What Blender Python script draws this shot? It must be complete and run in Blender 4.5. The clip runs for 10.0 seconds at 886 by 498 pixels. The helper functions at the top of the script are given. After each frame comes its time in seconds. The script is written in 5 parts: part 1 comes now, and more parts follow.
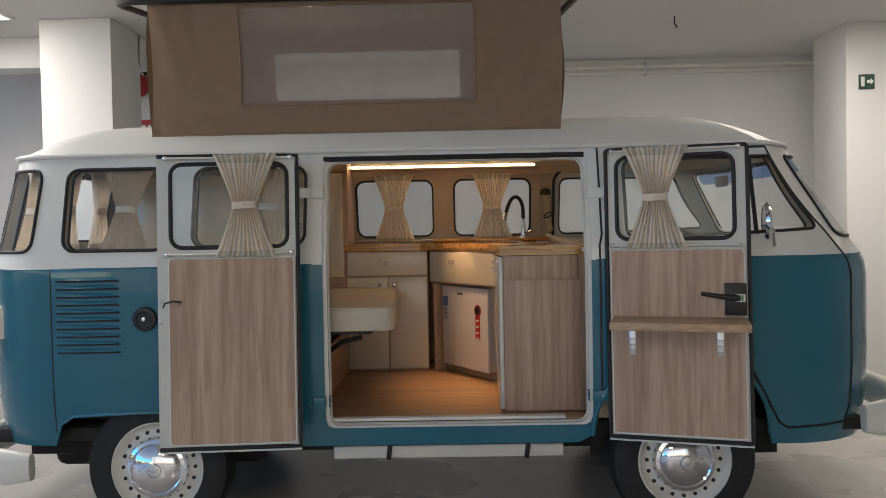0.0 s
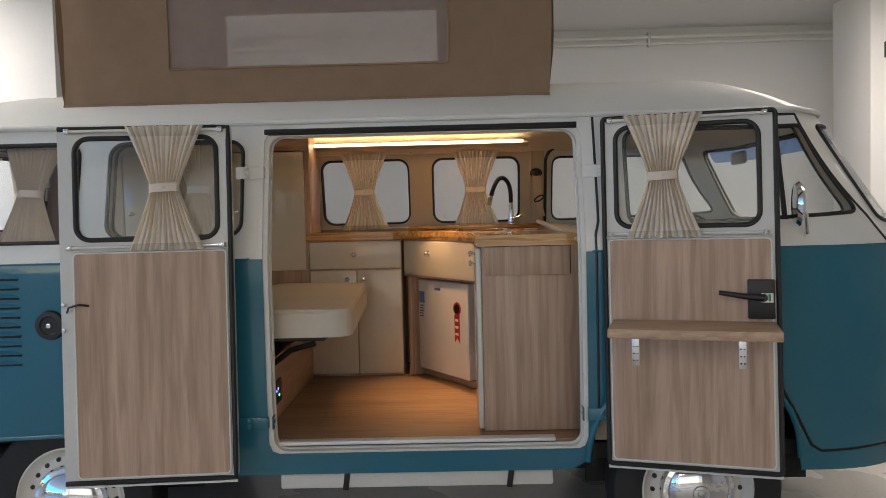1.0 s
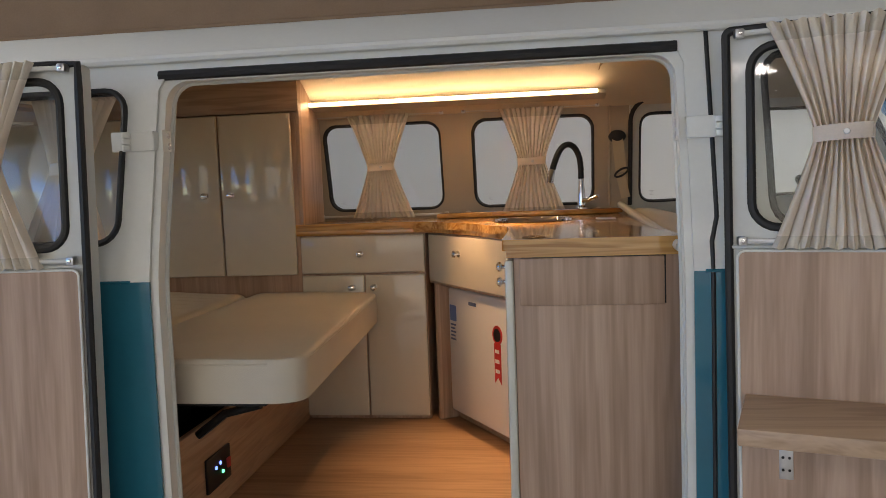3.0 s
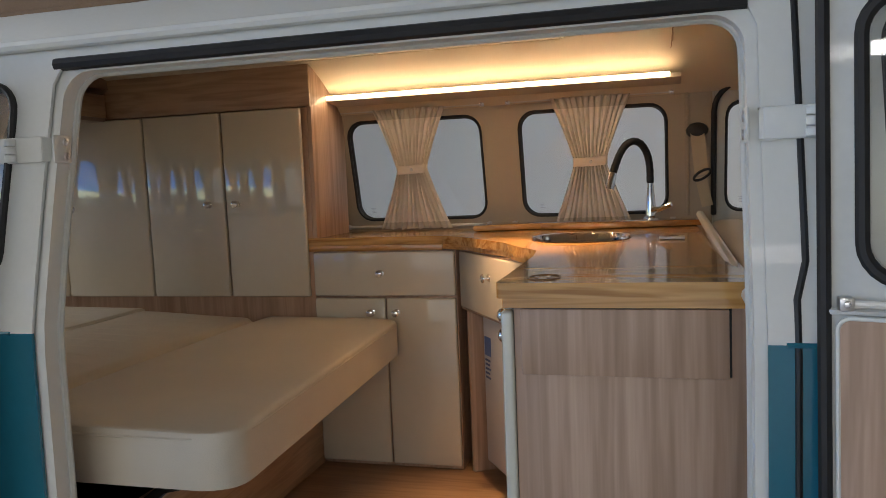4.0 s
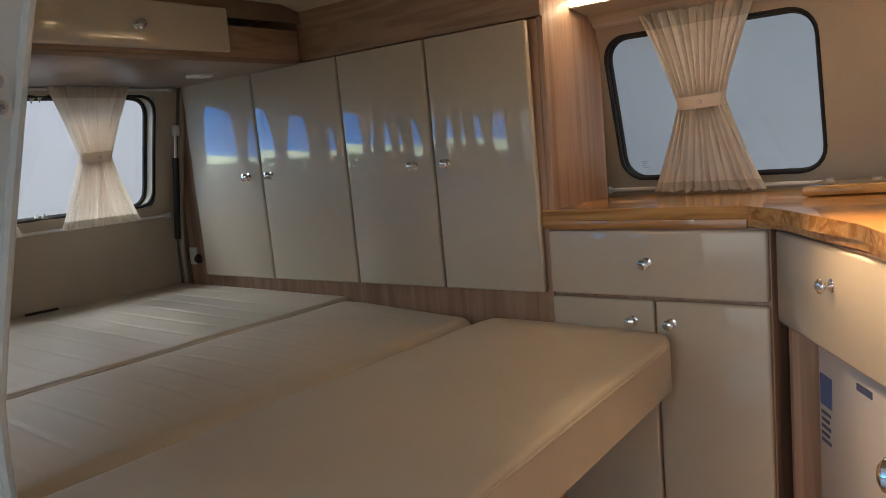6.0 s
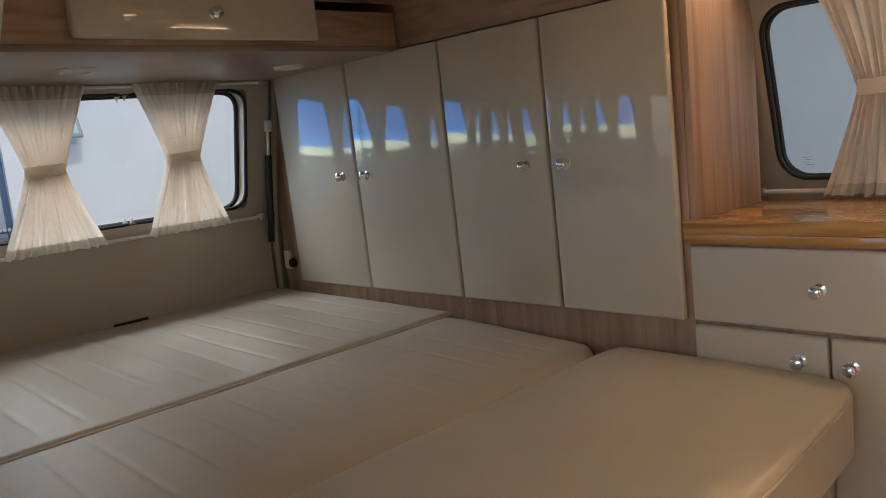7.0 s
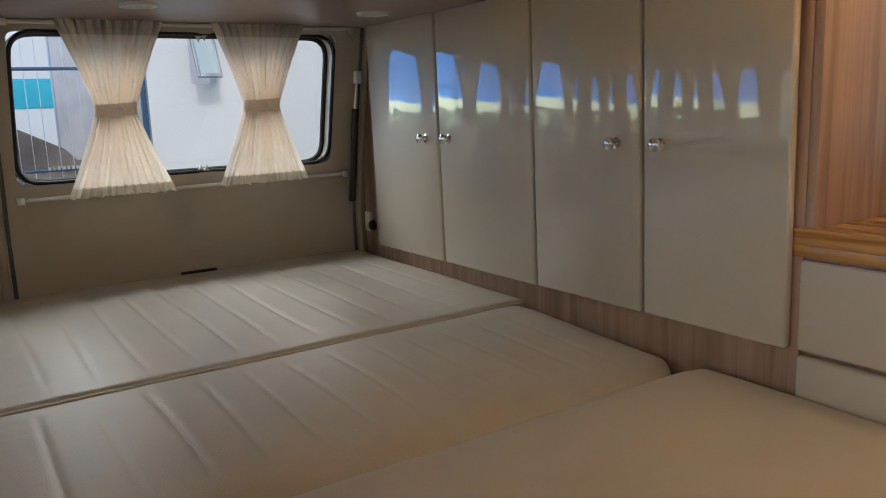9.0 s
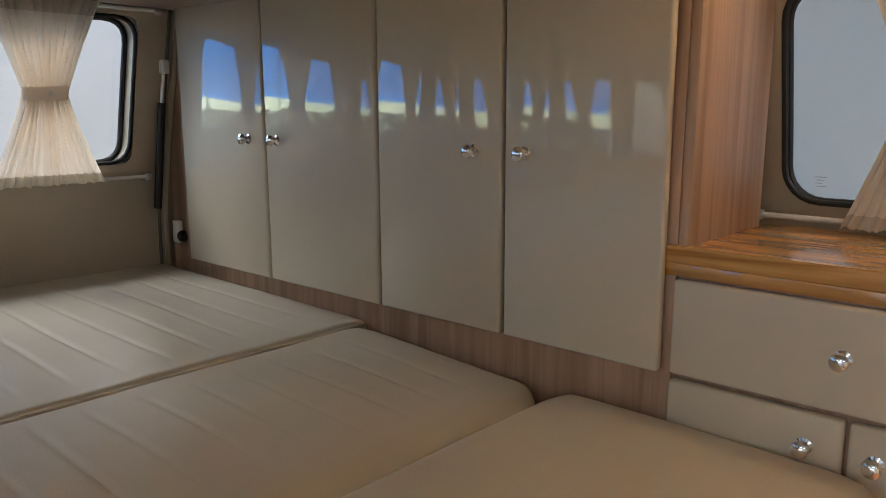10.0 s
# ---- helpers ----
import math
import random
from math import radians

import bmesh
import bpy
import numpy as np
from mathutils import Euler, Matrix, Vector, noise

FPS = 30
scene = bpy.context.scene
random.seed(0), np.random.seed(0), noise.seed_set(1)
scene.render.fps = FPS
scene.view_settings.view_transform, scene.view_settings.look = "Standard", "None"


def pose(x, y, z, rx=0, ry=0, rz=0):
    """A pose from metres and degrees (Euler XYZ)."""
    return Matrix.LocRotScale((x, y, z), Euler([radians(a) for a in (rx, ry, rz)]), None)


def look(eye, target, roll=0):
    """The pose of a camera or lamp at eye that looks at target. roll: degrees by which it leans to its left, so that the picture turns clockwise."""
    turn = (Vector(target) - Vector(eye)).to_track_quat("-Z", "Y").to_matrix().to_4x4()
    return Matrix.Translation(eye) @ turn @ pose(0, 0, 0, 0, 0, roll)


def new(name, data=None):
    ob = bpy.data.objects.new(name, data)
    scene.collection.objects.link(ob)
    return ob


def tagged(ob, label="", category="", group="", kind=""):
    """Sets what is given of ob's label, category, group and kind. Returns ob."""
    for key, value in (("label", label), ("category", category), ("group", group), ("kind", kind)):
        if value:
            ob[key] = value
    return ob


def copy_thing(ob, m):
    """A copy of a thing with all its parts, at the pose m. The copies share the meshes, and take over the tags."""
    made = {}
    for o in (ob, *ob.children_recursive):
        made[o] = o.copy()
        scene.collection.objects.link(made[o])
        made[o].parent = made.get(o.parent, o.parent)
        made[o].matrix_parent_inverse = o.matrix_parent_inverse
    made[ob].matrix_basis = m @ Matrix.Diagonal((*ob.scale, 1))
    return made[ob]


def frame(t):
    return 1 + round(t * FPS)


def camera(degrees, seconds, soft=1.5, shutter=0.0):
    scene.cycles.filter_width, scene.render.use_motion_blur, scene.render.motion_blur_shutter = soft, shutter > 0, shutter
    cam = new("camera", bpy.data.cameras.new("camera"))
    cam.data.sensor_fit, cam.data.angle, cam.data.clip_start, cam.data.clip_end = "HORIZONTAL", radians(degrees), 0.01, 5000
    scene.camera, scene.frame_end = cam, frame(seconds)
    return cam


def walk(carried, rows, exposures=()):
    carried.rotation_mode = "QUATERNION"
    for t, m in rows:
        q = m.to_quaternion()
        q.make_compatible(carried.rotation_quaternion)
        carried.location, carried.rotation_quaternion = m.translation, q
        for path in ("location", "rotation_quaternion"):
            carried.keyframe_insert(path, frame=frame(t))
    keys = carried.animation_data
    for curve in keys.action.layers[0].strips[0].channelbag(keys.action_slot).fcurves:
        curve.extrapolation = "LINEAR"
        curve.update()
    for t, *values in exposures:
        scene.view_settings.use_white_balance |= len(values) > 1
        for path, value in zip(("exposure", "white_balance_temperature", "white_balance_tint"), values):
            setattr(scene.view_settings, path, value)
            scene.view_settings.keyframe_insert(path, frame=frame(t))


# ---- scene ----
cam = camera(59.0, 10.0, soft=0.8)
PATH = [
    (0, (0.257, -0.141, 1.402), (0.227, 1.858, 1.349), -1.1),
    (0.5, (0.341, 0.171, 1.409), (0.306, 2.169, 1.334), -1.5),
    (1, (0.385, 0.449, 1.403), (0.351, 2.447, 1.312), -1.4),
    (1.5, (0.41, 0.781, 1.404), (0.358, 2.777, 1.285), -1.5),
    (2, (0.469, 1.096, 1.423), (0.386, 3.089, 1.274), -2.2),
    (2.5, (0.538, 1.382, 1.445), (0.307, 3.362, 1.281), -2.2),
    (2.7, (0.545, 1.495, 1.434), (0.289, 3.472, 1.277), -2.1),
    (3.8, (0.698, 2.125, 1.482), (0.27, 4.071, 1.313), -2.2),
    (4, (0.722, 2.221, 1.485), (0.192, 4.142, 1.315), -2.3),
    (4.5, (0.698, 2.44, 1.484), (0.027, 4.314, 1.287), -2.7),
    (5, (0.647, 2.667, 1.478), (-0.098, 4.509, 1.251), -2.6),
    (5.5, (0.603, 2.892, 1.478), (-0.43, 4.589, 1.254), -3.7),
    (5.7, (0.578, 2.968, 1.475), (-0.565, 4.593, 1.241), -4.2),
    (6.8, (0.363, 3.23, 1.521), (-0.966, 4.693, 1.216), -6.1),
    (7, (0.343, 3.275, 1.525), (-1.085, 4.646, 1.239), -6.0),
    (7.5, (0.326, 3.356, 1.542), (-1.357, 4.405, 1.287), -5.7),
    (8, (0.367, 3.424, 1.537), (-1.396, 4.328, 1.264), -4.9),
    (8.5, (0.369, 3.484, 1.527), (-1.391, 4.378, 1.206), -4.0),
    (9, (0.281, 3.529, 1.522), (-1.357, 4.618, 1.16), -2.1),
    (9.5, (0.155, 3.543, 1.523), (-1.343, 4.814, 1.145), -1.1),
    (10, (0.09, 3.573, 1.515), (-1.213, 5.047, 1.156), 0.3),
]
walk(cam, [(t, look(eye, target, roll)) for t, eye, target, roll in PATH],
     exposures=[(0, 0.50, 7750, 14), (1.5, 0.77, 7800, 15), (2.5, 0.84, 7800, 15), (4.0, 0.80, 7050, 12), (5.5, 0.90, 6350, 9), (7.0, 1.08, 6350, 9), (10.0, 1.16, 6550, 9)])

# ---- light ----
from mathutils import geometry

world = bpy.data.worlds.new("daylight")
scene.world = world
world.use_nodes = True
wn = world.node_tree.nodes
sky = wn.new("ShaderNodeTexSky")
sky.sky_type, sky.sun_disc = "NISHITA", False
sky.sun_elevation, sky.sun_rotation = radians(48), radians(102)
world.node_tree.links.new(sky.outputs[0], wn["Background"].inputs[0])
wn["Background"].inputs[1].default_value = 0.10


def lamp(name, kind, m, energy, color=(1, 1, 1), size=1.0, size_y=None, angle=0.5):
    data = bpy.data.lights.new(name, kind)
    data.energy, data.color = energy, color
    if kind == "AREA":
        data.size = size
        if size_y:
            data.shape, data.size_y = "RECTANGLE", size_y
    if kind == "SUN":
        data.angle = radians(angle)
    if kind == "SPOT":
        data.spot_size, data.spot_blend, data.shadow_soft_size = radians(angle), 1.0, size
    ob = new(name, data)
    ob.matrix_world = m
    return ob


lamp("sun", "SUN", look((14, -3, 16), (0, 0, 0)), 0.5, (1.0, 0.95, 0.88))
# fill lamp standing in for daylight through an assumed, unseen open shop front
lamp("shopfront_fill", "AREA", look((-1.0, -6.4, 1.7), (-0.6, 3.0, 1.0)), 30, (0.95, 0.97, 1.0), 9.0, 2.6)
# fill lamps placed as flat showroom ceiling lights, none of them in view
CEILING_FILLS = [(-1.7, -3.0), (1.3, -1.6), (4.4, -3.2), (-3.7, 5.45), (2.9, 5.15), (5.9, 5.15)]
LIGHT_WATTS = [34, 15, 9, 8, 30, 18]
for (x, y), watts in zip(CEILING_FILLS, LIGHT_WATTS):
    lamp("ceiling_fill_lamp", "AREA", look((x, y, 3.035), (x, y + 0.001, 0)), watts, (0.97, 0.98, 1.0), 1.25, 0.6)
# added area lamp standing in for sky over the open yard beside the tail
lamp("yard_sky_fill", "AREA", look((-3.5, 3.7, 3.3), (-1.7, 4.15, 1.1)), 62, (0.93, 0.97, 1.0), 1.9, 2.2)
# small warm spots in the cabin ceiling
lamp("cabin_spot", "SPOT", look((-0.45, 4.15, 1.884), (0.75, 4.15, 0.66)), 20, (1.0, 0.64, 0.34), 0.012, angle=50)
lamp("sink_spot", "SPOT", look((0.27, 4.32, 1.884), (0.40, 4.24, 1.0)), 34, (1.0, 0.62, 0.32), 0.012, angle=64)


# ---- materials ----
def mat(name, col, rough=0.5, metal=0.0, coat=0.0, spec=0.5, grain=None, var=0.06, bump=0.0, scale=6.0, stretch=(1, 1, 1), col2=None, fine=80.0, sheen=0.0, rvar=0.0):
    """Node material: colour variation at two scales, with optional second colour, relief and roughness wear."""
    m = bpy.data.materials.new(name)
    m.use_nodes = True
    nt = m.node_tree
    N, L = nt.nodes, nt.links
    b = N["Principled BSDF"]
    b.inputs["Roughness"].default_value = rough
    b.inputs["Metallic"].default_value = metal
    b.inputs["Coat Weight"].default_value = coat
    b.inputs["Coat Roughness"].default_value = 0.04
    b.inputs["Specular IOR Level"].default_value = spec
    b.inputs["Sheen Weight"].default_value = sheen
    tc, mp = N.new("ShaderNodeTexCoord"), N.new("ShaderNodeMapping")
    L.new(tc.outputs["Object"], mp.inputs[0])
    mp.inputs["Scale"].default_value = stretch
    n1, n2 = N.new("ShaderNodeTexNoise"), N.new("ShaderNodeTexNoise")
    n1.inputs["Scale"].default_value, n2.inputs["Scale"].default_value = scale, fine
    n1.inputs["Detail"].default_value, n2.inputs["Detail"].default_value = 4, 3
    L.new(mp.outputs[0], n1.inputs[0])
    L.new(mp.outputs[0], n2.inputs[0])
    mx = N.new("ShaderNodeMix")
    mx.data_type = "FLOAT"
    mx.inputs[0].default_value = 0.35
    L.new(n1.outputs[0], mx.inputs[2])
    L.new(n2.outputs[0], mx.inputs[3])
    ramp = N.new("ShaderNodeValToRGB")
    c1 = [max(0, c * (1 - var)) for c in col]
    c2 = col2 or [min(1, c * (1 + var)) for c in col]
    ramp.color_ramp.elements[0].position, ramp.color_ramp.elements[1].position = 0.33, 0.67
    ramp.color_ramp.elements[0].color, ramp.color_ramp.elements[1].color = (*c1, 1), (*c2, 1)
    L.new(mx.outputs[0], ramp.inputs[0])
    L.new(ramp.outputs[0], b.inputs["Base Color"])
    if rvar:
        rr = N.new("ShaderNodeMapRange")
        rr.inputs[3].default_value, rr.inputs[4].default_value = rough - rvar, rough + rvar
        L.new(n1.outputs[0], rr.inputs[0])
        L.new(rr.outputs[0], b.inputs["Roughness"])
    if bump:
        bp = N.new("ShaderNodeBump")
        bp.inputs["Strength"].default_value, bp.inputs["Distance"].default_value = bump, 0.002
        L.new(n2.outputs[0], bp.inputs["Height"])
        L.new(bp.outputs[0], b.inputs["Normal"])
    return m


def wood(name, dark, light, axis, rough=0.45, coat=0.0, scale=9.0, knots=False, wave=3.0, streak=(0.72, 0.68, 0.64), bump=0.08, long=0.07):
    """Boards with long streaks along one axis (0, 1, 2)."""
    st = [1.0, 1.0, 1.0]
    st[axis] = long
    m = mat(name, dark, rough, coat=coat, col2=light, var=0.0, scale=scale, stretch=tuple(st), fine=scale * 9, bump=bump)
    nt = m.node_tree
    N, L = nt.nodes, nt.links
    ramp = next(n for n in N if n.type == "VALTORGB")
    mp = next(n for n in N if n.type == "MAPPING")
    wv = N.new("ShaderNodeTexNoise")
    wv.inputs["Scale"].default_value, wv.inputs["Detail"].default_value, wv.inputs["Distortion"].default_value = scale * 2.4, 2, wave
    L.new(mp.outputs[0], wv.inputs[0])
    r2 = N.new("ShaderNodeValToRGB")
    r2.color_ramp.elements[0].position, r2.color_ramp.elements[1].position = 0.36, 0.56
    r2.color_ramp.elements[0].color, r2.color_ramp.elements[1].color = (*streak, 1), (1, 1, 1, 1)
    L.new(wv.outputs[0], r2.inputs[0])
    mul = N.new("ShaderNodeMix")
    mul.data_type, mul.blend_type = "RGBA", "MULTIPLY"
    mul.inputs[0].default_value = 0.75
    L.new(ramp.outputs[0], mul.inputs[6])
    L.new(r2.outputs[0], mul.inputs[7])
    out = mul.outputs[2]
    if knots:
        tc = next(n for n in N if n.type == "TEX_COORD")
        vo = N.new("ShaderNodeTexVoronoi")
        vo.inputs["Scale"].default_value = 4.2
        L.new(tc.outputs["Object"], vo.inputs[0])
        kr = N.new("ShaderNodeValToRGB")
        kr.color_ramp.elements[0].position, kr.color_ramp.elements[1].position = 0.035, 0.10
        kr.color_ramp.elements[0].color, kr.color_ramp.elements[1].color = (0.25, 0.10, 0.05, 1), (1, 1, 1, 1)
        L.new(vo.outputs["Distance"], kr.inputs[0])
        m2 = N.new("ShaderNodeMix")
        m2.data_type, m2.blend_type = "RGBA", "MULTIPLY"
        m2.inputs[0].default_value = 1.0
        L.new(out, m2.inputs[6])
        L.new(kr.outputs[0], m2.inputs[7])
        out = m2.outputs[2]
    L.new(out, N["Principled BSDF"].inputs["Base Color"])
    return m


def emit(name, col, strength):
    m = bpy.data.materials.new(name)
    m.use_nodes = True
    b = m.node_tree.nodes["Principled BSDF"]
    b.inputs["Base Color"].default_value = (*col, 1)
    b.inputs["Emission Color"].default_value = (*col, 1)
    b.inputs["Emission Strength"].default_value = strength
    return m


def glass(name, tint=(1, 1, 1), gloss=1.0):
    m = bpy.data.materials.new(name)
    m.use_nodes = True
    N, L = m.node_tree.nodes, m.node_tree.links
    N.remove(N["Principled BSDF"])
    tr, gl, mx, lw = N.new("ShaderNodeBsdfTransparent"), N.new("ShaderNodeBsdfGlossy"), N.new("ShaderNodeMixShader"), N.new("ShaderNodeLayerWeight")
    tr.inputs[0].default_value = (*tint, 1)
    gl.inputs["Roughness"].default_value = 0.02
    lw.inputs["Blend"].default_value = 0.5
    pw, ad = N.new("ShaderNodeMath"), N.new("ShaderNodeMath")
    pw.operation, ad.operation = "POWER", "MULTIPLY_ADD"
    pw.inputs[1].default_value, ad.inputs[1].default_value, ad.inputs[2].default_value = 5.0, 0.80 * gloss, 0.06 * gloss
    L.new(lw.outputs["Facing"], pw.inputs[0])
    L.new(pw.outputs[0], ad.inputs[0])
    L.new(ad.outputs[0], mx.inputs[0])
    L.new(tr.outputs[0], mx.inputs[1])
    L.new(gl.outputs[0], mx.inputs[2])
    L.new(mx.outputs[0], N["Material Output"].inputs[0])
    return m


def cloth(name, col, trans=0.35, stretch=(1, 1, 1), alpha=1.0):
    m = mat(name, col, 0.9, var=0.08, scale=14, fine=260, bump=0.35, stretch=stretch, spec=0.15)
    N, L = m.node_tree.nodes, m.node_tree.links
    b = N["Principled BSDF"]
    tl, mx = N.new("ShaderNodeBsdfTranslucent"), N.new("ShaderNodeMixShader")
    tl.inputs[0].default_value = (min(1, col[0] * 1.08), col[1] * 1.02, col[2] * 0.92, 1)
    mx.inputs[0].default_value = trans
    L.new(b.outputs[0], mx.inputs[1])
    L.new(tl.outputs[0], mx.inputs[2])
    last = mx
    if alpha < 1:
        tp, m2 = N.new("ShaderNodeBsdfTransparent"), N.new("ShaderNodeMixShader")
        m2.inputs[0].default_value = alpha
        L.new(tp.outputs[0], m2.inputs[1])
        L.new(mx.outputs[0], m2.inputs[2])
        last = m2
    L.new(last.outputs[0], N["Material Output"].inputs[0])
    return m


WHITE = mat("white_body_paint", (0.74, 0.75, 0.72), 0.52, coat=0.14, var=0.03, scale=2.5, rvar=0.06)
BLUE = mat("petrol_blue_paint", (0.012, 0.145, 0.215), 0.25, spec=0.3, coat=0.5, var=0.05, scale=2.0, rvar=0.05)
GREYJAMB = mat("grey_door_paint", (0.60, 0.61, 0.58), 0.35, coat=0.2, var=0.05, scale=5, rvar=0.08)
RUBBER = mat("black_rubber", (0.012, 0.012, 0.013), 0.55, var=0.2, scale=20, bump=0.1)
BLACK = mat("black_plastic", (0.010, 0.010, 0.011), 0.45, var=0.15, scale=20)
DARK = mat("dark_underbody", (0.02, 0.02, 0.021), 0.85, var=0.3, scale=8, bump=0.3)
CHROME = mat("chrome", (0.82, 0.82, 0.84), 0.07, metal=1.0, var=0.02, rvar=0.03)
STEEL = mat("brushed_steel", (0.62, 0.62, 0.63), 0.28, metal=1.0, var=0.06, scale=12)
OAK = wood("pale_oak_laminate", (0.41, 0.265, 0.185), (0.58, 0.405, 0.30), 2, 0.42, scale=17, wave=0.5, streak=(0.70, 0.66, 0.62), long=0.04)
OAKX = wood("pale_oak_laminate_long", (0.42, 0.275, 0.175), (0.56, 0.385, 0.255), 0, 0.4, scale=9)
OAKY = wood("pale_oak_laminate_cross", (0.42, 0.275, 0.175), (0.56, 0.385, 0.255), 1, 0.4, scale=9)
FLOORW = wood("oak_floor_laminate", (0.36, 0.215, 0.125), (0.47, 0.295, 0.18), 0, 0.4, scale=8)
PINE = wood("varnished_pine", (0.50, 0.245, 0.07), (0.78, 0.47, 0.175), 0, 0.22, coat=0.45, scale=13, knots=True, wave=1.5, streak=(0.54, 0.38, 0.22))
PINEX = wood("varnished_pine_long", (0.50, 0.235, 0.06), (0.80, 0.46, 0.16), 0, 0.25, coat=1.0, scale=7, knots=True, wave=1.8, streak=(0.50, 0.34, 0.20), bump=0.015)
LACQ = mat("beige_gloss_lacquer", (0.62, 0.56, 0.455), 0.35, coat=1.0, spec=0.15, var=0.025, scale=3, fine=30, rvar=0.03)
VINYL = mat("cream_vinyl", (0.57, 0.51, 0.42), 0.42, var=0.05, scale=7, fine=420, bump=0.25, rvar=0.06)
LINING = mat("beige_wall_lining", (0.46, 0.40, 0.315), 0.6, var=0.05, scale=4, fine=300, bump=0.3)
HEADLINE = mat("cream_headliner", (0.62, 0.54, 0.41), 0.7, var=0.05, scale=4, fine=300, bump=0.4)
CURTAIN = cloth("cream_curtain_cloth", (0.90, 0.84, 0.775), 0.42)
CURTAIN_HEM = cloth("cream_curtain_hem", (0.70, 0.64, 0.55), 0.12)
CANVAS = cloth("brown_tent_canvas", (0.32, 0.215, 0.145), 0.12)
MESHNET = cloth("pale_insect_mesh", (0.62, 0.49, 0.44), 0.2, alpha=0.5)
GLASS = glass("window_glass", (0.93, 0.96, 0.97))
TYRE = mat("tyre_rubber", (0.014, 0.014, 0.015), 0.7, var=0.25, scale=15, bump=0.3)
RIM = mat("cream_wheel_paint", (0.72, 0.70, 0.64), 0.35, coat=0.3, var=0.04, rvar=0.06)
ROOMWALL = mat("white_plaster", (0.70, 0.70, 0.70), 0.75, var=0.03, scale=1.2, fine=90, bump=0.15)
CEILING = mat("white_ceiling_paint", (0.66, 0.66, 0.66), 0.8, var=0.03, scale=1.0, fine=60, bump=0.1)
ROOMFLOOR = mat("polished_grey_floor", (0.42, 0.41, 0.39), 0.28, var=0.10, scale=1.3, fine=40, rvar=0.08, spec=0.4)
WHITEPL = mat("white_plastic", (0.78, 0.78, 0.76), 0.35, var=0.03)
FRIDGE = mat("white_fridge_enamel", (0.72, 0.70, 0.69), 0.3, coat=0.3, var=0.02)
LED = emit("warm_led", (1.0, 0.76, 0.49), 12.0)


# ---- mesh helpers ----
def part(name, bm, material, parent=None, label="", smooth=True, angle=35):
    bmesh.ops.recalc_face_normals(bm, faces=bm.faces)
    me = bpy.data.meshes.new(name)
    bm.to_mesh(me)
    bm.free()
    me.materials.append(material)
    if smooth:
        me.shade_smooth()
        me.set_sharp_from_angle(angle=radians(angle))
    ob = new(name, me)
    if parent:
        ob.parent = parent
    if label:
        ob["label"] = label
    return ob


def thing(name, label, category, group="", kind="", at=(0, 0, 0)):
    ob = new(name)
    ob.empty_display_size = 0.05
    ob.location = at
    return tagged(ob, label, category, group, kind)


def under(ob, parent):
    """Parents ob without moving it."""
    ob.parent = parent
    ob.matrix_parent_inverse = Matrix.Translation(parent.location).inverted()
    return ob


def box(x0, x1, y0, y1, z0, z1, bev=0.0, seg=2):
    bm = bmesh.new()
    bmesh.ops.create_cube(bm, size=1.0)
    for v in bm.verts:
        v.co = ((x0 + x1) / 2 + v.co.x * (x1 - x0), (y0 + y1) / 2 + v.co.y * (y1 - y0), (z0 + z1) / 2 + v.co.z * (z1 - z0))
    if bev:
        bmesh.ops.bevel(bm, geom=bm.edges[:], offset=bev, segments=seg, affect="EDGES", profile=0.5)
    return bm


def join(*bms):
    out = bms[0]
    for b in bms[1:]:
        me = bpy.data.meshes.new("tmp")
        b.to_mesh(me)
        b.free()
        out.from_mesh(me)
        bpy.data.meshes.remove(me)
    return out


def moved(bm, m):
    bm.transform(m)
    return bm


def prism(pts, z0, z1, bev=0.0, seg=2):
    bm = bmesh.new()
    lo = [bm.verts.new((x, y, z0)) for x, y in pts]
    hi = [bm.verts.new((x, y, z1)) for x, y in pts]
    bm.faces.new(lo[::-1])
    bm.faces.new(hi)
    n = len(pts)
    for i in range(n):
        bm.faces.new((lo[i], lo[(i + 1) % n], hi[(i + 1) % n], hi[i]))
    bmesh.ops.recalc_face_normals(bm, faces=bm.faces)
    if bev:
        es = [e for e in bm.edges if abs(e.verts[0].co.z - e.verts[1].co.z) < 1e-6]
        bmesh.ops.bevel(bm, geom=es, offset=bev, segments=seg, affect="EDGES", profile=0.5)
    return bm


def lathe(profile, n=32, axis="z"):
    """Profile of (radius, height) turned round z, then laid along an axis."""
    bm = bmesh.new()
    rings = []
    for r, h in profile:
        if r < 1e-5:
            rings.append([bm.verts.new((0, 0, h))])
        else:
            rings.append([bm.verts.new((r * math.cos(2 * math.pi * i / n), r * math.sin(2 * math.pi * i / n), h)) for i in range(n)])
    for a, b in zip(rings, rings[1:]):
        for i in range(n):
            q = [a[i % len(a)], a[(i + 1) % len(a)], b[(i + 1) % len(b)], b[i % len(b)]]
            q = list(dict.fromkeys(q))
            if len(q) > 2:
                bm.faces.new(q)
    if axis == "y":
        bm.transform(Matrix.Rotation(radians(90), 4, "X"))
    if axis == "-x":
        bm.transform(Matrix.Rotation(radians(-90), 4, "Y"))
    if axis == "x":
        bm.transform(Matrix.Rotation(radians(90), 4, "Y"))
    return bm


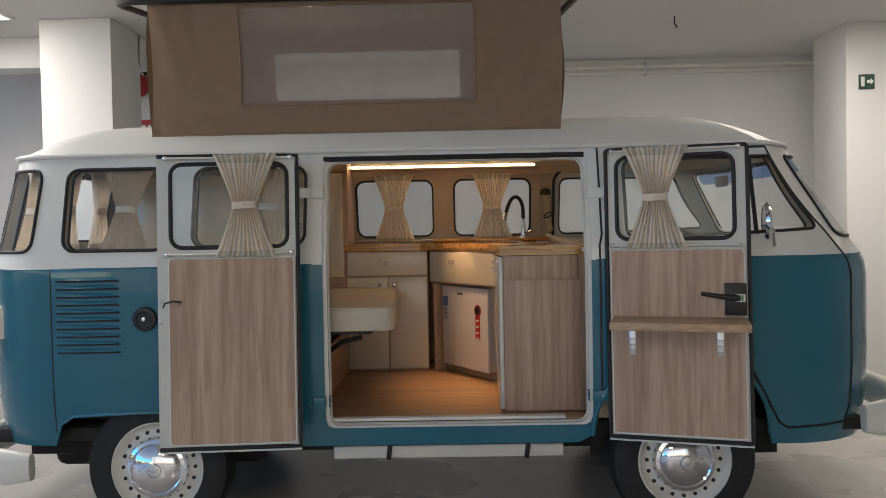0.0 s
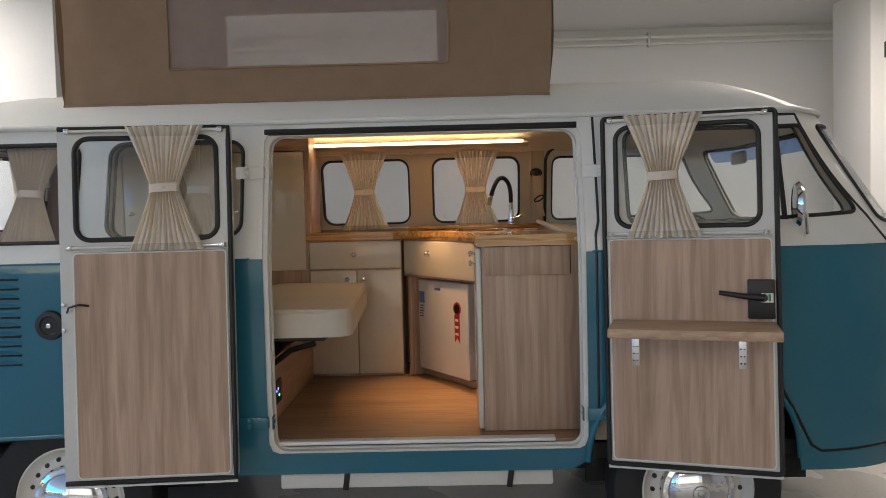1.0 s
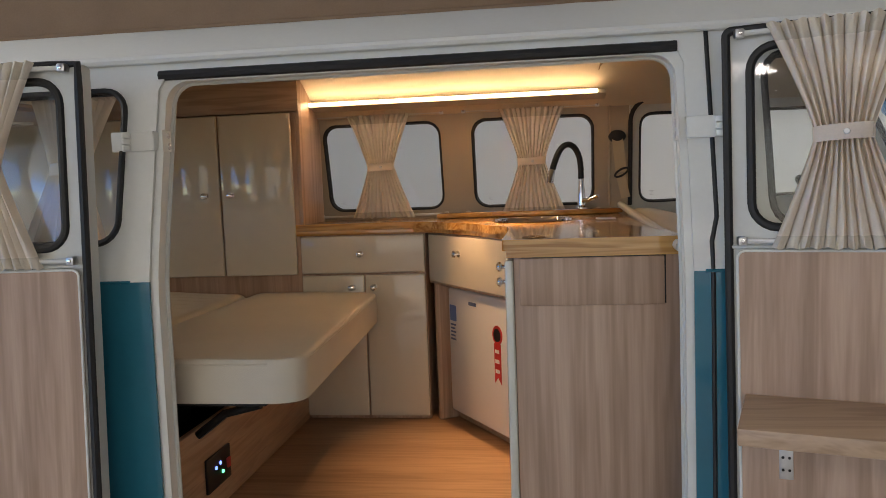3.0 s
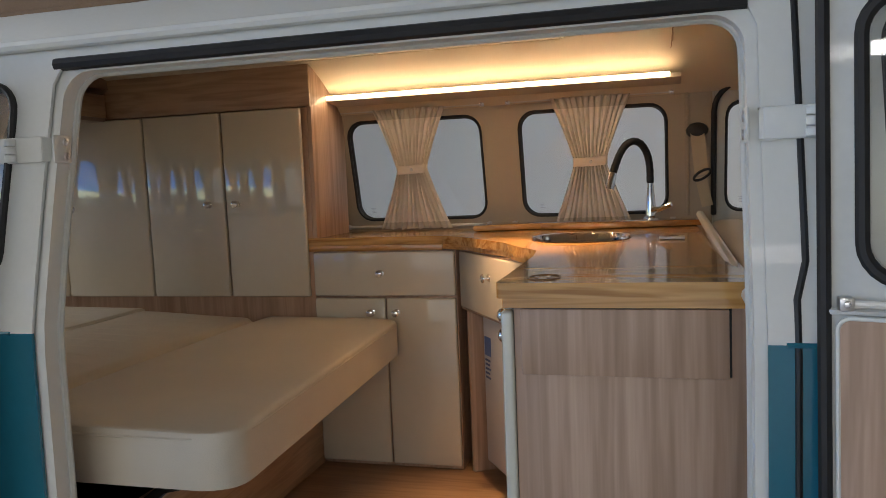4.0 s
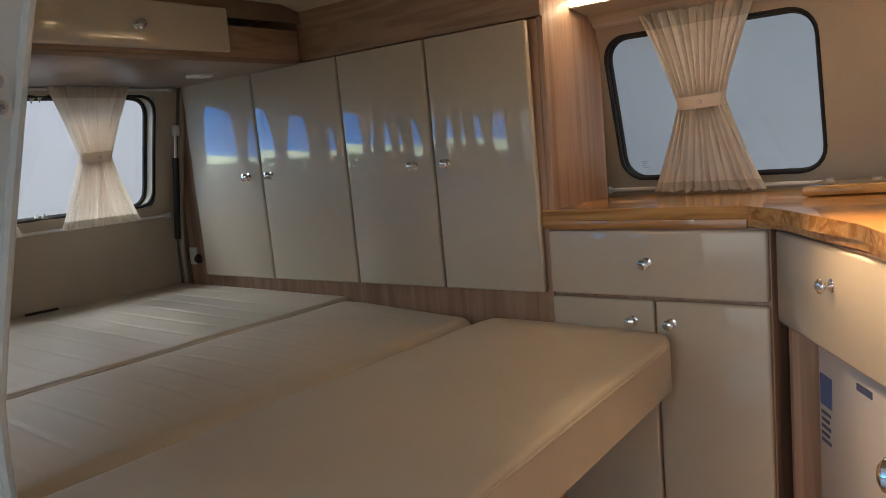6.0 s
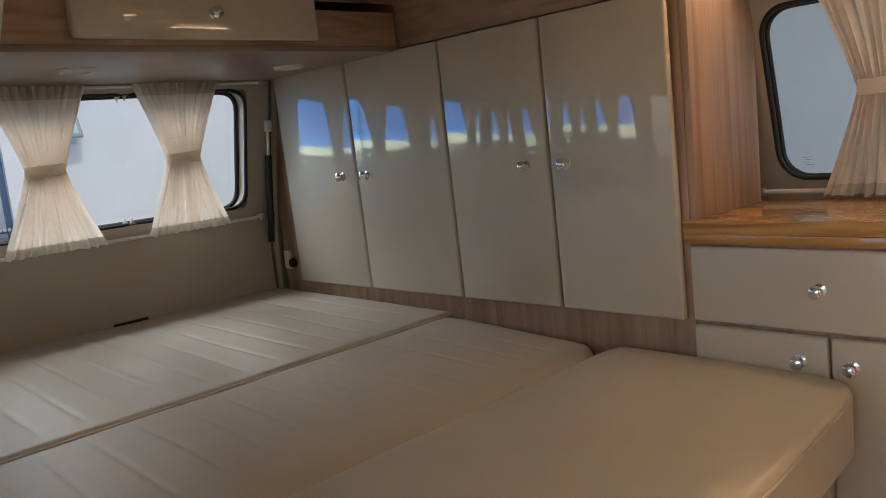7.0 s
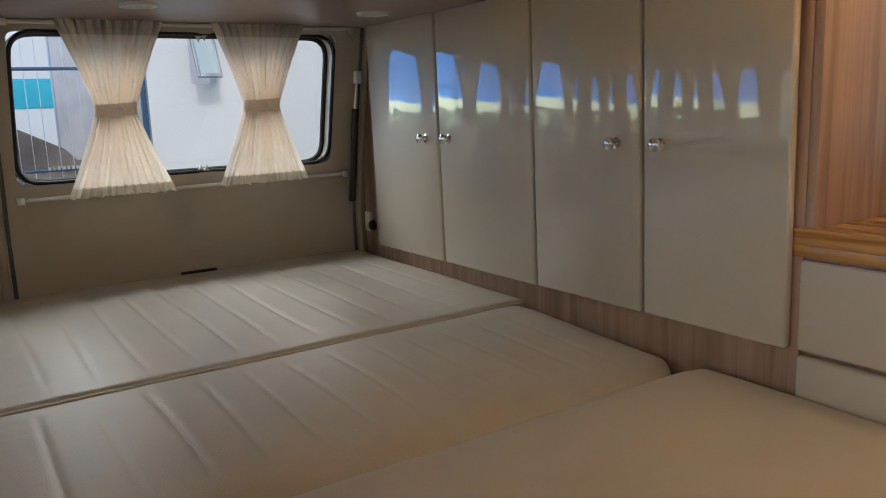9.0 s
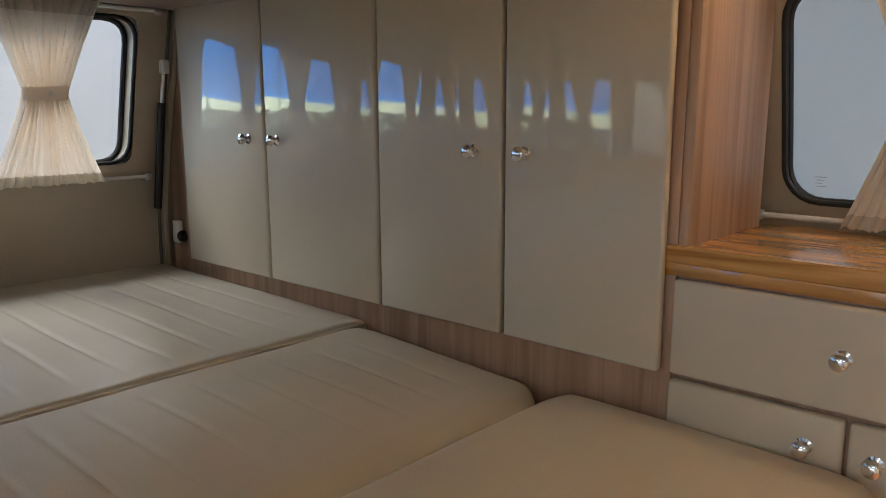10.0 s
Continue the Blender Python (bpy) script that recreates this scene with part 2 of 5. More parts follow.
def tube(pts, r, n=10, closed=False, flat=1.0):
    """A round bar along points."""
    pts = [Vector(p) for p in pts]
    bm = bmesh.new()
    rings, k = [], len(pts)
    ref = None
    for i, p in enumerate(pts):
        a = pts[(i - 1) % k] if closed or i > 0 else p
        b = pts[(i + 1) % k] if closed or i < k - 1 else p
        d = (b - a).normalized()
        if ref is None:
            ref = d.orthogonal().normalized()
        ref = (ref - d * ref.dot(d)).normalized()
        o = d.cross(ref)
        rr = r[i] if isinstance(r, (list, tuple)) else r
        rings.append([bm.verts.new(p + ref * rr * math.cos(2 * math.pi * j / n) + o * rr * flat * math.sin(2 * math.pi * j / n)) for j in range(n)])
    for i in range(k if closed else k - 1):
        a, b = rings[i], rings[(i + 1) % k]
        for j in range(n):
            bm.faces.new((a[j], a[(j + 1) % n], b[(j + 1) % n], b[j]))
    if not closed:
        bm.faces.new(rings[0])
        bm.faces.new(rings[-1])
    return bm


def rrect(x0, x1, z0, z1, r, n=6):
    pts = []
    for cx, cz, a0 in ((x1 - r, z1 - r, 0), (x0 + r, z1 - r, 90), (x0 + r, z0 + r, 180), (x1 - r, z0 + r, 270)):
        for i in range(n + 1):
            a = radians(a0 + 90 * i / n)
            pts.append((cx + r * math.cos(a), cz + r * math.sin(a)))
    return pts


def rpoly(corners, r, n=5):
    """A polygon with its corners rounded."""
    out, k = [], len(corners)
    for i in range(k):
        p, a, b = Vector(corners[i]), Vector(corners[i - 1]), Vector(corners[(i + 1) % k])
        da, db = (a - p), (b - p)
        t = min(r, da.length * 0.45, db.length * 0.45)
        s, e = p + da.normalized() * t, p + db.normalized() * t
        for j in range(n + 1):
            u = j / n
            q = s * (1 - u) ** 2 + p * 2 * u * (1 - u) + e * u * u
            out.append((q.x, q.y))
    return out


def inside(p, poly):
    x, y = p
    c = False
    for (x1, y1), (x2, y2) in zip(poly, poly[1:] + poly[:1]):
        if (y1 > y) != (y2 > y) and x < (x2 - x1) * (y - y1) / (y2 - y1) + x1:
            c = not c
    return c


def fine_loop(poly, step):
    out = []
    for a, b in zip(poly, poly[1:] + poly[:1]):
        d = math.dist(a, b)
        k = max(1, math.ceil(d / step))
        out += [(a[0] + (b[0] - a[0]) * i / k, a[1] + (b[1] - a[1]) * i / k) for i in range(k)]
    return out


def sheet(outline, holes, f, step=0.08, thick=0.0):
    """A panel with holes, cut out in the plane (u, v) and laid by f(u, v, depth)."""
    loops = [fine_loop(outline, step)] + [fine_loop(h, step) for h in holes]
    vs, es = [], []
    for lp in loops:
        o = len(vs)
        vs += [Vector(p) for p in lp]
        es += [(o + i, o + (i + 1) % len(lp)) for i in range(len(lp))]
    rim = np.array([(v.x, v.y) for v in vs])
    us, ws = rim[:, 0], rim[:, 1]
    for u in np.arange(us.min() + step / 2, us.max(), step):
        for w in np.arange(ws.min() + step / 2, ws.max(), step):
            if np.min((us - u) ** 2 + (ws - w) ** 2) > (step * 0.45) ** 2:
                if inside((u, w), loops[0]) and not any(inside((u, w), h) for h in loops[1:]):
                    vs.append(Vector((u, w)))
    V, E, F, *_ = geometry.delaunay_2d_cdt(vs, es, [], 0, 1e-6)
    keep = []
    for t in F:
        c = ((V[t[0]].x + V[t[1]].x + V[t[2]].x) / 3, (V[t[0]].y + V[t[1]].y + V[t[2]].y) / 3)
        if inside(c, loops[0]) and not any(inside(c, h) for h in loops[1:]):
            keep.append(t)
    bm = bmesh.new()
    top = [bm.verts.new(f(v.x, v.y, 0.0)) for v in V]
    for t in keep:
        bm.faces.new([top[i] for i in t])
    if thick:
        low = [bm.verts.new(f(v.x, v.y, thick)) for v in V]
        seen = {}
        for t in keep:
            bm.faces.new([low[i] for i in t[::-1]])
            for a, b in zip(t, (t[1], t[2], t[0])):
                seen[(min(a, b), max(a, b))] = seen.get((min(a, b), max(a, b)), 0) + 1
        for (a, b), k in seen.items():
            if k == 1:
                bm.faces.new((top[a], top[b], low[b], low[a]))
    bmesh.ops.delete(bm, geom=[v for v in bm.verts if not v.link_faces], context="VERTS")
    return bm


def on(f, loop, depth=0.0):
    return [f(u, v, depth) for u, v in loop]


# ---- the van's shell: plan perimeter and leaning sides ----
YC, HALF = 4.19, 0.86
SR, RR, SF, RF = -1.60, 0.35, 1.765, 0.50


def lean(z):
    """How far the side stands in from its widest line at height z."""
    if z > 1.24:
        return 0.118 * ((z - 1.24) / 0.52) ** 1.1
    if z < 0.8:
        return 0.03 * ((0.8 - z) / 0.37) ** 2
    return 0.0


def shell(side):
    """A map (s, z, depth) to the van's skin; side +1 is the door side, -1 the far side."""
    def f(s, z, depth=0.0):
        if s > SF:
            a = min((s - SF) / RF, math.pi / 2)
            over = max(0.0, s - SF - RF * math.pi / 2)
            x, y = SF + RF * math.sin(a), -HALF + RF * (1 - math.cos(a)) + over
            nx, ny = math.sin(a), -math.cos(a)
        elif s < SR:
            a = min((SR - s) / RR, math.pi / 2)
            over = max(0.0, SR - s - RR * math.pi / 2)
            x, y = SR - RR * math.sin(a), -HALF + RR * (1 - math.cos(a)) + over
            nx, ny = -math.sin(a), -math.cos(a)
        else:
            x, y, nx, ny = s, -HALF, 0.0, -1.0
        k = lean(z) + depth
        x, y = x - nx * k, y - ny * k
        if x > 1.55 and z > 1.2:
            w = min(1.0, (x - 1.55) / 0.5)
            x -= 0.25 * ((z - 1.2) / 0.54) ** 0.9 * w * w * (3 - 2 * w)
        return (x, YC + y if side > 0 else YC - y * 0.89 / HALF, z)
    return f


NEAR, FAR = shell(1), shell(-1)
S0, S1 = SR - RR * math.pi / 2 - (HALF - RR), SF + RF * math.pi / 2 + (HALF - RF)

# ---- the van ----
van = thing("camper_van", "vintage two-tone camper van, white over petrol blue, side doors open", "camper van")
SPLIT = 1.25
# side window openings, as rounded quads in (s, z)
W_REAR = rrect(-1.51, -1.035, 1.325, 1.705, 0.055)
W_MID = rrect(-0.925, -0.41, 1.335, 1.70, 0.055)
W_CORNER = rpoly([(-1.63, 1.705), (-2.04, 1.705), (-2.04, 1.325), (-1.65, 1.325)], 0.06)
W_CAB = rpoly([(1.02, 1.705), (1.84, 1.705), (2.00, 1.37), (1.02, 1.335)], 0.06)
W_CABF = rpoly([(0.94, 1.715), (1.84, 1.705), (2.00, 1.37), (0.94, 1.345)], 0.06)
W_SCREEN = rpoly([(2.10, 1.70), (2.10, 1.37), (2.17, 1.33), (S1 + 0.001, 1.33), (S1 + 0.001, 1.715), (2.15, 1.715)], 0.03)
W_BACK = rpoly([(S0 + 0.455, 1.727), (S0 - 0.001, 1.727), (S0 - 0.001, 1.363), (S0 + 0.465, 1.363)], 0.03)
W_BACKF = rpoly([(S0 + 0.364, 1.727), (S0 - 0.001, 1.727), (S0 - 0.001, 1.363), (S0 + 0.362, 1.363)], 0.03)
DOORWAY = rrect(-0.335, 0.862, 0.512, 1.728, 0.05)
FARW1 = rrect(-0.385, 0.125, 1.347, 1.720, 0.06)
FARW2 = rrect(0.254, 0.760, 1.347, 1.720, 0.06)
ARCH_R = [(-1.56, 0.40), (-1.56, 0.47), (-1.53, 0.55), (-1.47, 0.588), (-1.12, 0.60), (-0.78, 0.588), (-0.70, 0.54), (-0.67, 0.40)]
ARCH_F = [(1.255 + 0.40 * math.copysign(abs(math.cos(radians(a))) ** 0.667, math.cos(radians(a))), 0.33 + 0.455 * math.sin(radians(a)) ** 0.667) for a in range(177, 2, -6)]


def lower_outline(door):
    pts = [(S0, 0.45), (-1.56, 0.45), *ARCH_R[1:-1], (-0.67, 0.43)]
    pts += [(0.80, 0.43)] + [p for p in ARCH_F if p[1] > 0.43] + [(1.66, 0.41), (2.05, 0.41), (S1, 0.42), (S1, SPLIT)]
    if door:
        pts += [(0.862, SPLIT), (0.862, 0.55), (0.85, 0.522), (0.83, 0.512), (-0.30, 0.512), (-0.325, 0.522), (-0.335, 0.55), (-0.335, SPLIT)]
    return pts + [(S0, SPLIT)]


def upper_outline(door):
    pts = [(S0, SPLIT)]
    if door:
        pts += [(-0.335, SPLIT), (-0.335, 1.69), (-0.32, 1.72), (-0.295, 1.728), (0.825, 1.728), (0.85, 1.72), (0.862, 1.69), (0.862, SPLIT)]
    return pts + [(S1, SPLIT), (S1, 1.765), (S0, 1.765)]


part("body_side_lower", sheet(lower_outline(True), [], NEAR, 0.07, 0.006), BLUE, van, "petrol blue painted lower body")
part("body_side_upper", sheet(upper_outline(True), [W_REAR, W_MID, W_CORNER, W_CAB, W_SCREEN, W_BACK], NEAR, 0.06, 0.006), WHITE, van, "white painted window band")
part("body_far_lower", sheet(lower_outline(False), [], FAR, 0.09, 0.006), BLUE, van)
part("body_far_upper", sheet(upper_outline(False), [W_REAR, FARW1, FARW2, W_CORNER, W_CABF, W_SCREEN, W_BACKF], FAR, 0.06, 0.006), WHITE, van)


def inner(f):
    return lambda u, v, d=0.0: f(u, v, 0.05 + d)


NIN, FIN = inner(NEAR), (lambda u, v, d=0.0: FAR(u, v, 0.014 + d))
FIN_TAIL = lambda u, v, d=0.0: FAR(u, v, (0.014 if u > -1.3 else 0.014 + 0.036 * min(1.0, (-1.3 - u) / 0.4)) + d)
part("lining_near", sheet([(S0, 0.66), (-0.62, 0.66), (-0.62, 0.53), (-0.345, 0.53), (-0.345, 1.74), (0.872, 1.74), (0.872, 0.53), (1.0, 0.53), (1.0, 1.78), (S0, 1.78)], [W_REAR, W_MID, W_CORNER, W_BACK], NIN, 0.07, 0.008), LINING, van, "beige inner side lining")
part("lining_far", sheet([(S0, 0.53), (0.90, 0.53), (0.90, 1.80), (S0, 1.80)], [W_REAR, FARW1, FARW2, W_CORNER, W_BACKF], FIN_TAIL, 0.07, 0.008), LINING, van, "beige inner side lining")
part("cab_lining_far", sheet([(0.905, 0.53), (S1, 0.53), (S1, 1.78), (0.905, 1.78)], [W_CABF, W_SCREEN], FIN, 0.07, 0.008), GREYJAMB, van)
part("cab_lining_near", sheet([(1.005, 0.83), (S1, 0.83), (S1, 1.78), (1.005, 1.78)], [W_CAB, W_SCREEN], NIN, 0.07, 0.008), GREYJAMB, van)


def reveal(f, loop, d0, d1):
    """The short return of sheet metal in an opening."""
    bm = bmesh.new()
    lp = fine_loop(loop, 0.05)
    a = [bm.verts.new(f(u, v, d0)) for u, v in lp]
    b = [bm.verts.new(f(u, v, d1)) for u, v in lp]
    for i in range(len(lp)):
        j = (i + 1) % len(lp)
        bm.faces.new((a[i], a[j], b[j], b[i]))
    return bm


def shrink(loop, d):
    cx, cz = sum(p[0] for p in loop) / len(loop), sum(p[1] for p in loop) / len(loop)
    w, h = max(abs(p[0] - cx) for p in loop), max(abs(p[1] - cz) for p in loop)
    return [(cx + (x - cx) * (1 - d / w), cz + (z - cz) * (1 - d / h)) for x, z in loop]


def van_window(name, f, loop, label, deep=0.056):
    w = part(name, sheet(shrink(loop, 0.003), [], f, 0.06, 0.0), GLASS, van, label)
    w.visible_shadow = False
    part("rubber_seal", tube(on(f, fine_loop(shrink(loop, 0.004), 0.04), -0.002), 0.0075, 8, True), RUBBER, w, "black rubber window seal")
    part("inner_seal", tube(on(f, fine_loop(shrink(loop, 0.004), 0.04), deep - 0.003), 0.0055, 8, True), RUBBER, w, "black rubber window seal")
    part("window_reveal", reveal(f, loop, 0.0, deep), LINING, w)
    return w


for f, loops in ((NEAR, (W_REAR, W_MID, W_CORNER, W_CAB)), (FAR, (W_REAR, FARW1, FARW2, W_CORNER))):
    for lp in loops:
        van_window("side_window", f, lp, "clear side window in black rubber seal", 0.056 if f is NEAR else 0.022)
van_window("side_window", FAR, W_CABF, "cab door window in black rubber seal", 0.022)


def back_map(u, v, d=0.0):
    """Across both halves of the tail; u runs from the door side (-) to the far side (+)."""
    return NEAR(S0 - u, v, d) if u < 0 else FAR(S0 + u, v, d)


def front_map(u, v, d=0.0):
    return NEAR(S1 + u, v, d) if u < 0 else FAR(S1 - u, v, d)


BACKW = rpoly([(-0.455, 1.727), (-0.465, 1.363), (0.362, 1.363), (0.364, 1.727)], 0.06)
van_window("rear_window", back_map, BACKW, "rear hatch window in black rubber seal")
van_window("windscreen", front_map, rpoly([(-0.80, 1.715), (-0.81, 1.345), (-0.74, 1.33), (0.74, 1.33), (0.81, 1.345), (0.80, 1.715)], 0.05), "slanted windscreen in black rubber seal")

# roof: rings drawn in from the gutter, domed
loopS = [S0 + (S1 - S0) * i / 110 for i in range(111)]


def dome(drop):
    """The roof skin: rings drawn from the gutter to a spine along the van's middle."""
    bm = bmesh.new()
    rings = []
    for k in range(17):
        t = (k / 16) ** 1.3 * 0.985
        d = 0.74 * t
        h = 0.185 * (1 - (1 - min(1.0, d / 0.5)) ** 2.3)
        ring = []
        for f, seq in ((NEAR, loopS), (FAR, loopS[::-1][1:-1])):
            for s in seq:
                x, y, _ = f(s, 1.765, drop)
                sx = min(max(x, -1.05), 1.0)
                ring.append(bm.verts.new((x + (sx - x) * t, y + (YC - y) * t, 1.765 - drop + h)))
        rings.append(ring)
    n = len(rings[0])
    for a, b in zip(rings, rings[1:]):
        for i in range(n):
            bm.faces.new((a[i], a[(i + 1) % n], b[(i + 1) % n], b[i]))
    bm.faces.new(rings[-1])
    return bm


part("roof", dome(0.0), WHITE, van, "white domed roof with pop-top opening", angle=60)
gut = [NEAR(s, 1.765, -0.012) for s in loopS] + [FAR(s, 1.765, -0.012) for s in loopS[::-1][1:-1]]
part("rain_gutter", tube(gut, 0.011, 8, True), WHITE, van)
# belt trim, louvres, filler cap, seams
part("belt_moulding", tube([NEAR(s, SPLIT, -0.001) for s in loopS if s < -0.34], 0.004, 6), BLUE, van)
part("belt_moulding", tube([NEAR(s, SPLIT, -0.001) for s in loopS if s > 0.87], 0.004, 6), BLUE, van)
for i in range(10):
    z = 1.205 - i * 0.0355
    bm = bmesh.new()
    rows = [[], [], []]
    for j in range(9):
        x = -1.538 + 0.298 * j / 8
        e = math.sin(math.pi * j / 8) ** 0.3 if 0 < j < 8 else 0.0
        y = NEAR(x, z)[1]
        rows[0].append(bm.verts.new((x, y + 0.002, z + 0.010)))
        rows[1].append(bm.verts.new((x, y - 0.013 * e, z - 0.006)))
        rows[2].append(bm.verts.new((x, y + 0.003, z - 0.009)))
    for a, b in zip(rows, rows[1:]):
        for j in range(8):
            bm.faces.new((a[j], a[j + 1], b[j + 1], b[j]))
    lv = part("louvre", bm, BLUE, van, "pressed cooling louvre")
    part("slot", box(-1.530, -1.248, NEAR(-1.4, z)[1] - 0.0035, NEAR(-1.4, z)[1] + 0.002, z - 0.0145, z - 0.0075, 0.001), DARK, lv, "dark air slot")
part("fuel_cap", moved(lathe([(0, 0.012), (0.030, 0.013), (0.036, 0.018), (0.052, 0.016), (0.056, 0.0), (0.056, -0.02)], 28, "y"), Matrix.Translation((-1.133, 3.33, 1.022))), BLACK, van, "black round fuel filler cap")
part("cap_lock", moved(lathe([(0, 0.022), (0.009, 0.021), (0.010, 0.012)], 16, "y"), Matrix.Translation((-1.133, 3.33, 1.022))), CHROME, van)
for s in (-1.555,):
    part("panel_seam", tube([NEAR(s, 0.46 + 0.79 * i / 12, 0.0015) for i in range(13)], 0.0035, 6), DARK, van)
# cab door outline
cabseam = [(1.01, 1.745), (1.80, 1.745), (1.90, 1.62), (2.035, 1.36), (2.06, 1.24), (2.06, 0.9), (2.06, 0.56), (2.03, 0.495), (1.73, 0.485), (1.69, 0.51), (1.63, 0.63), (1.57, 0.74), (1.50, 0.83)]
part("cab_door_gap", tube([NEAR(*p, 0.001) for p in [q for a, b in zip(cabseam, cabseam[1:]) for q in [(a[0] + (b[0] - a[0]) * i / 5, a[1] + (b[1] - a[1]) * i / 5) for i in range(5)]]], 0.006, 6), BLACK, van, "dark gap round the cab door")
part("cab_window_divider", tube([NEAR(1.60, 1.70, 0.002), NEAR(1.60, 1.35, 0.002)], 0.010, 8), RUBBER, van)
part("front_arch_lip", tube([NEAR(*p, -0.004) for p in ARCH_F if p[1] > 0.42], 0.012, 8), BLUE, van)
part("rear_arch_lip", tube([NEAR(*p, -0.002) for p in ARCH_R[1:-1]], 0.008, 8), BLUE, van)

# doorway frame, sill and rails
FRAME_OUT, FRAME_IN = rrect(-0.345, 0.872, 0.505, 1.742, 0.055), rrect(-0.318, 0.846, 0.519, 1.712, 0.05)
part("door_frame", sheet(FRAME_OUT, [FRAME_IN], lambda u, v, d=0.0: NEAR(u, v, 0.010 + d), 0.05, 0.038), WHITE, van, "white painted doorway jamb")
part("door_edge_trim", tube([NEAR(u, v, 0.048) for u, v in fine_loop(FRAME_IN, 0.06)], 0.007, 8, True), GREYJAMB, van, "grey edge trim round the doorway")
part("door_top_seal", tube([NEAR(-0.335 + 1.185 * i / 14, 1.727, 0.004) for i in range(15)], 0.012, 8), RUBBER, van, "black rubber door seal")
part("sill_strip", box(-0.31, 0.745, 3.385, 3.43, 0.532, 0.546, 0.003), WHITEPL, van, "white door sill strip")
part("cabin_floor_pan", box(-1.88, 2.10, 3.42, 4.98, 0.45, 0.515, 0.01), DARK, van)
part("chassis_rail", box(-1.9, 1.6, 3.75, 3.85, 0.30, 0.45, 0.01), DARK, van)
part("chassis_rail", box(-1.9, 1.6, 4.53, 4.63, 0.30, 0.45, 0.01), DARK, van)
# dark box added to block the bright floor seen under the van
part("underbody_block", box(-0.55, 0.95, 3.95, 4.50, 0.27, 0.45, 0.06, 3), DARK, van)
part("engine", box(-1.85, -0.75, 3.86, 4.55, 0.20, 0.47, 0.06, 3), DARK, van)
part("rear_wheel_well", box(-1.6, -0.68, 3.36, 3.72, 0.60, 0.64), DARK, van)
part("rear_wheel_well_wall", box(-1.6, -0.68, 3.62, 3.64, 0.30, 0.64), DARK, van)
part("front_wheel_well", box(0.89, 1.78, 3.345, 3.72, 0.79, 0.808), DARK, van)
part("front_wheel_well_end", box(0.875, 0.89, 3.36, 3.74, 0.44, 0.81), DARK, van)
part("front_wheel_well_end", box(1.78, 1.80, 3.36, 3.74, 0.44, 0.81), DARK, van)
part("front_wheel_well_wall", box(0.89, 1.78, 3.60, 3.62, 0.30, 0.79), DARK, van)

# folding step below the sill
step = part("folding_step", box(-0.32, 0.74, 3.44, 3.80, 0.345, 0.405, 0.008), RIM, van, "cream folding step board with black straps")
for x in (-0.06, 0.575):
    part("strap", moved(box(-0.011, 0.011, -0.003, 0.003, -0.045, 0.045, 0.002), Matrix.Translation((x, 3.435, 0.385)) @ Matrix.Rotation(radians(8), 4, "Y")), BLACK, step, "black strap")


def wheel(x, y, out):
    w = part("wheel", lathe([(0.20, -0.085), (0.27, -0.092), (0.315, -0.075), (0.328, -0.05), (0.33, 0), (0.328, 0.05), (0.315, 0.075), (0.27, 0.092), (0.215, 0.088), (0.205, 0.07)], 56, "y"), TYRE, van, "road wheel with black tyre")
    w.matrix_basis = Matrix.Translation((x, y, 0.33)) @ Matrix.Rotation(0 if out < 0 else math.pi, 4, "Z")
    part("rim", lathe([(0.214, 0.082), (0.206, 0.086), (0.196, 0.074), (0.188, 0.060), (0.172, 0.052), (0.150, 0.060), (0.135, 0.066), (0.12, 0.060), (0, 0.058)], 56, "y"), RIM, w, "cream painted steel rim")
    part("hubcap", lathe([(0.144, 0.062), (0.142, 0.078), (0.134, 0.092), (0.118, 0.098), (0.111, 0.094), (0.096, 0.104), (0.056, 0.118), (0, 0.124)], 48, "y"), CHROME, w, "domed chrome hubcap")
    part("hubcap_emblem", moved(join(tube([(0.030 * math.cos(a * math.pi / 12), -0.122, 0.030 * math.sin(a * math.pi / 12)) for a in range(24)], 0.0022, 6, True), box(-0.012, 0.012, -0.126, -0.121, -0.010, 0.010, 0.003)), Matrix.Identity(4)), STEEL, w, "plain round emblem")
    for i in range(20):
        a = 2 * math.pi * i / 20
        part("rim_slot", moved(lathe([(0, 0.0665), (0.0085, 0.066), (0.0105, 0.050)], 12, "y"), Matrix.Translation((0.166 * math.cos(a), 0.006, 0.166 * math.sin(a)))), BLACK, w)
    return w


for x, y, o in ((-1.12, 3.47, -1), (1.28, 3.47, -1), (-1.12, 4.91, 1), (1.28, 4.91, 1)):
    wheel(x, y, o)

# bumpers, lamps, mirror, wipers
def bumper(path, label):
    bm = bmesh.new()
    rings = []
    for i, p in enumerate(path):
        a, b = Vector(path[max(0, i - 1)]), Vector(path[min(len(path) - 1, i + 1)])
        d = (b - a).normalized()
        o = Vector((d.y, -d.x, 0)).normalized()
        k = 0.75 if i in (0, len(path) - 1) else 1.0
        rings.append([bm.verts.new(Vector(p) + o * 0.032 * k * math.copysign(abs(math.cos(t)) ** 0.7, math.cos(t)) + Vector((0, 0, 0.080 * k * math.copysign(abs(math.sin(t)) ** 0.7, math.sin(t))))) for t in [2 * math.pi * j / 18 for j in range(18)]])
    for a, b in zip(rings, rings[1:]):
        for j in range(18):
            bm.faces.new((a[j], a[(j + 1) % 18], b[(j + 1) % 18], b[j]))
    bm.faces.new(rings[0])
    bm.faces.new(rings[-1])
    return part("bumper", bm, RIM, van, label, angle=60)


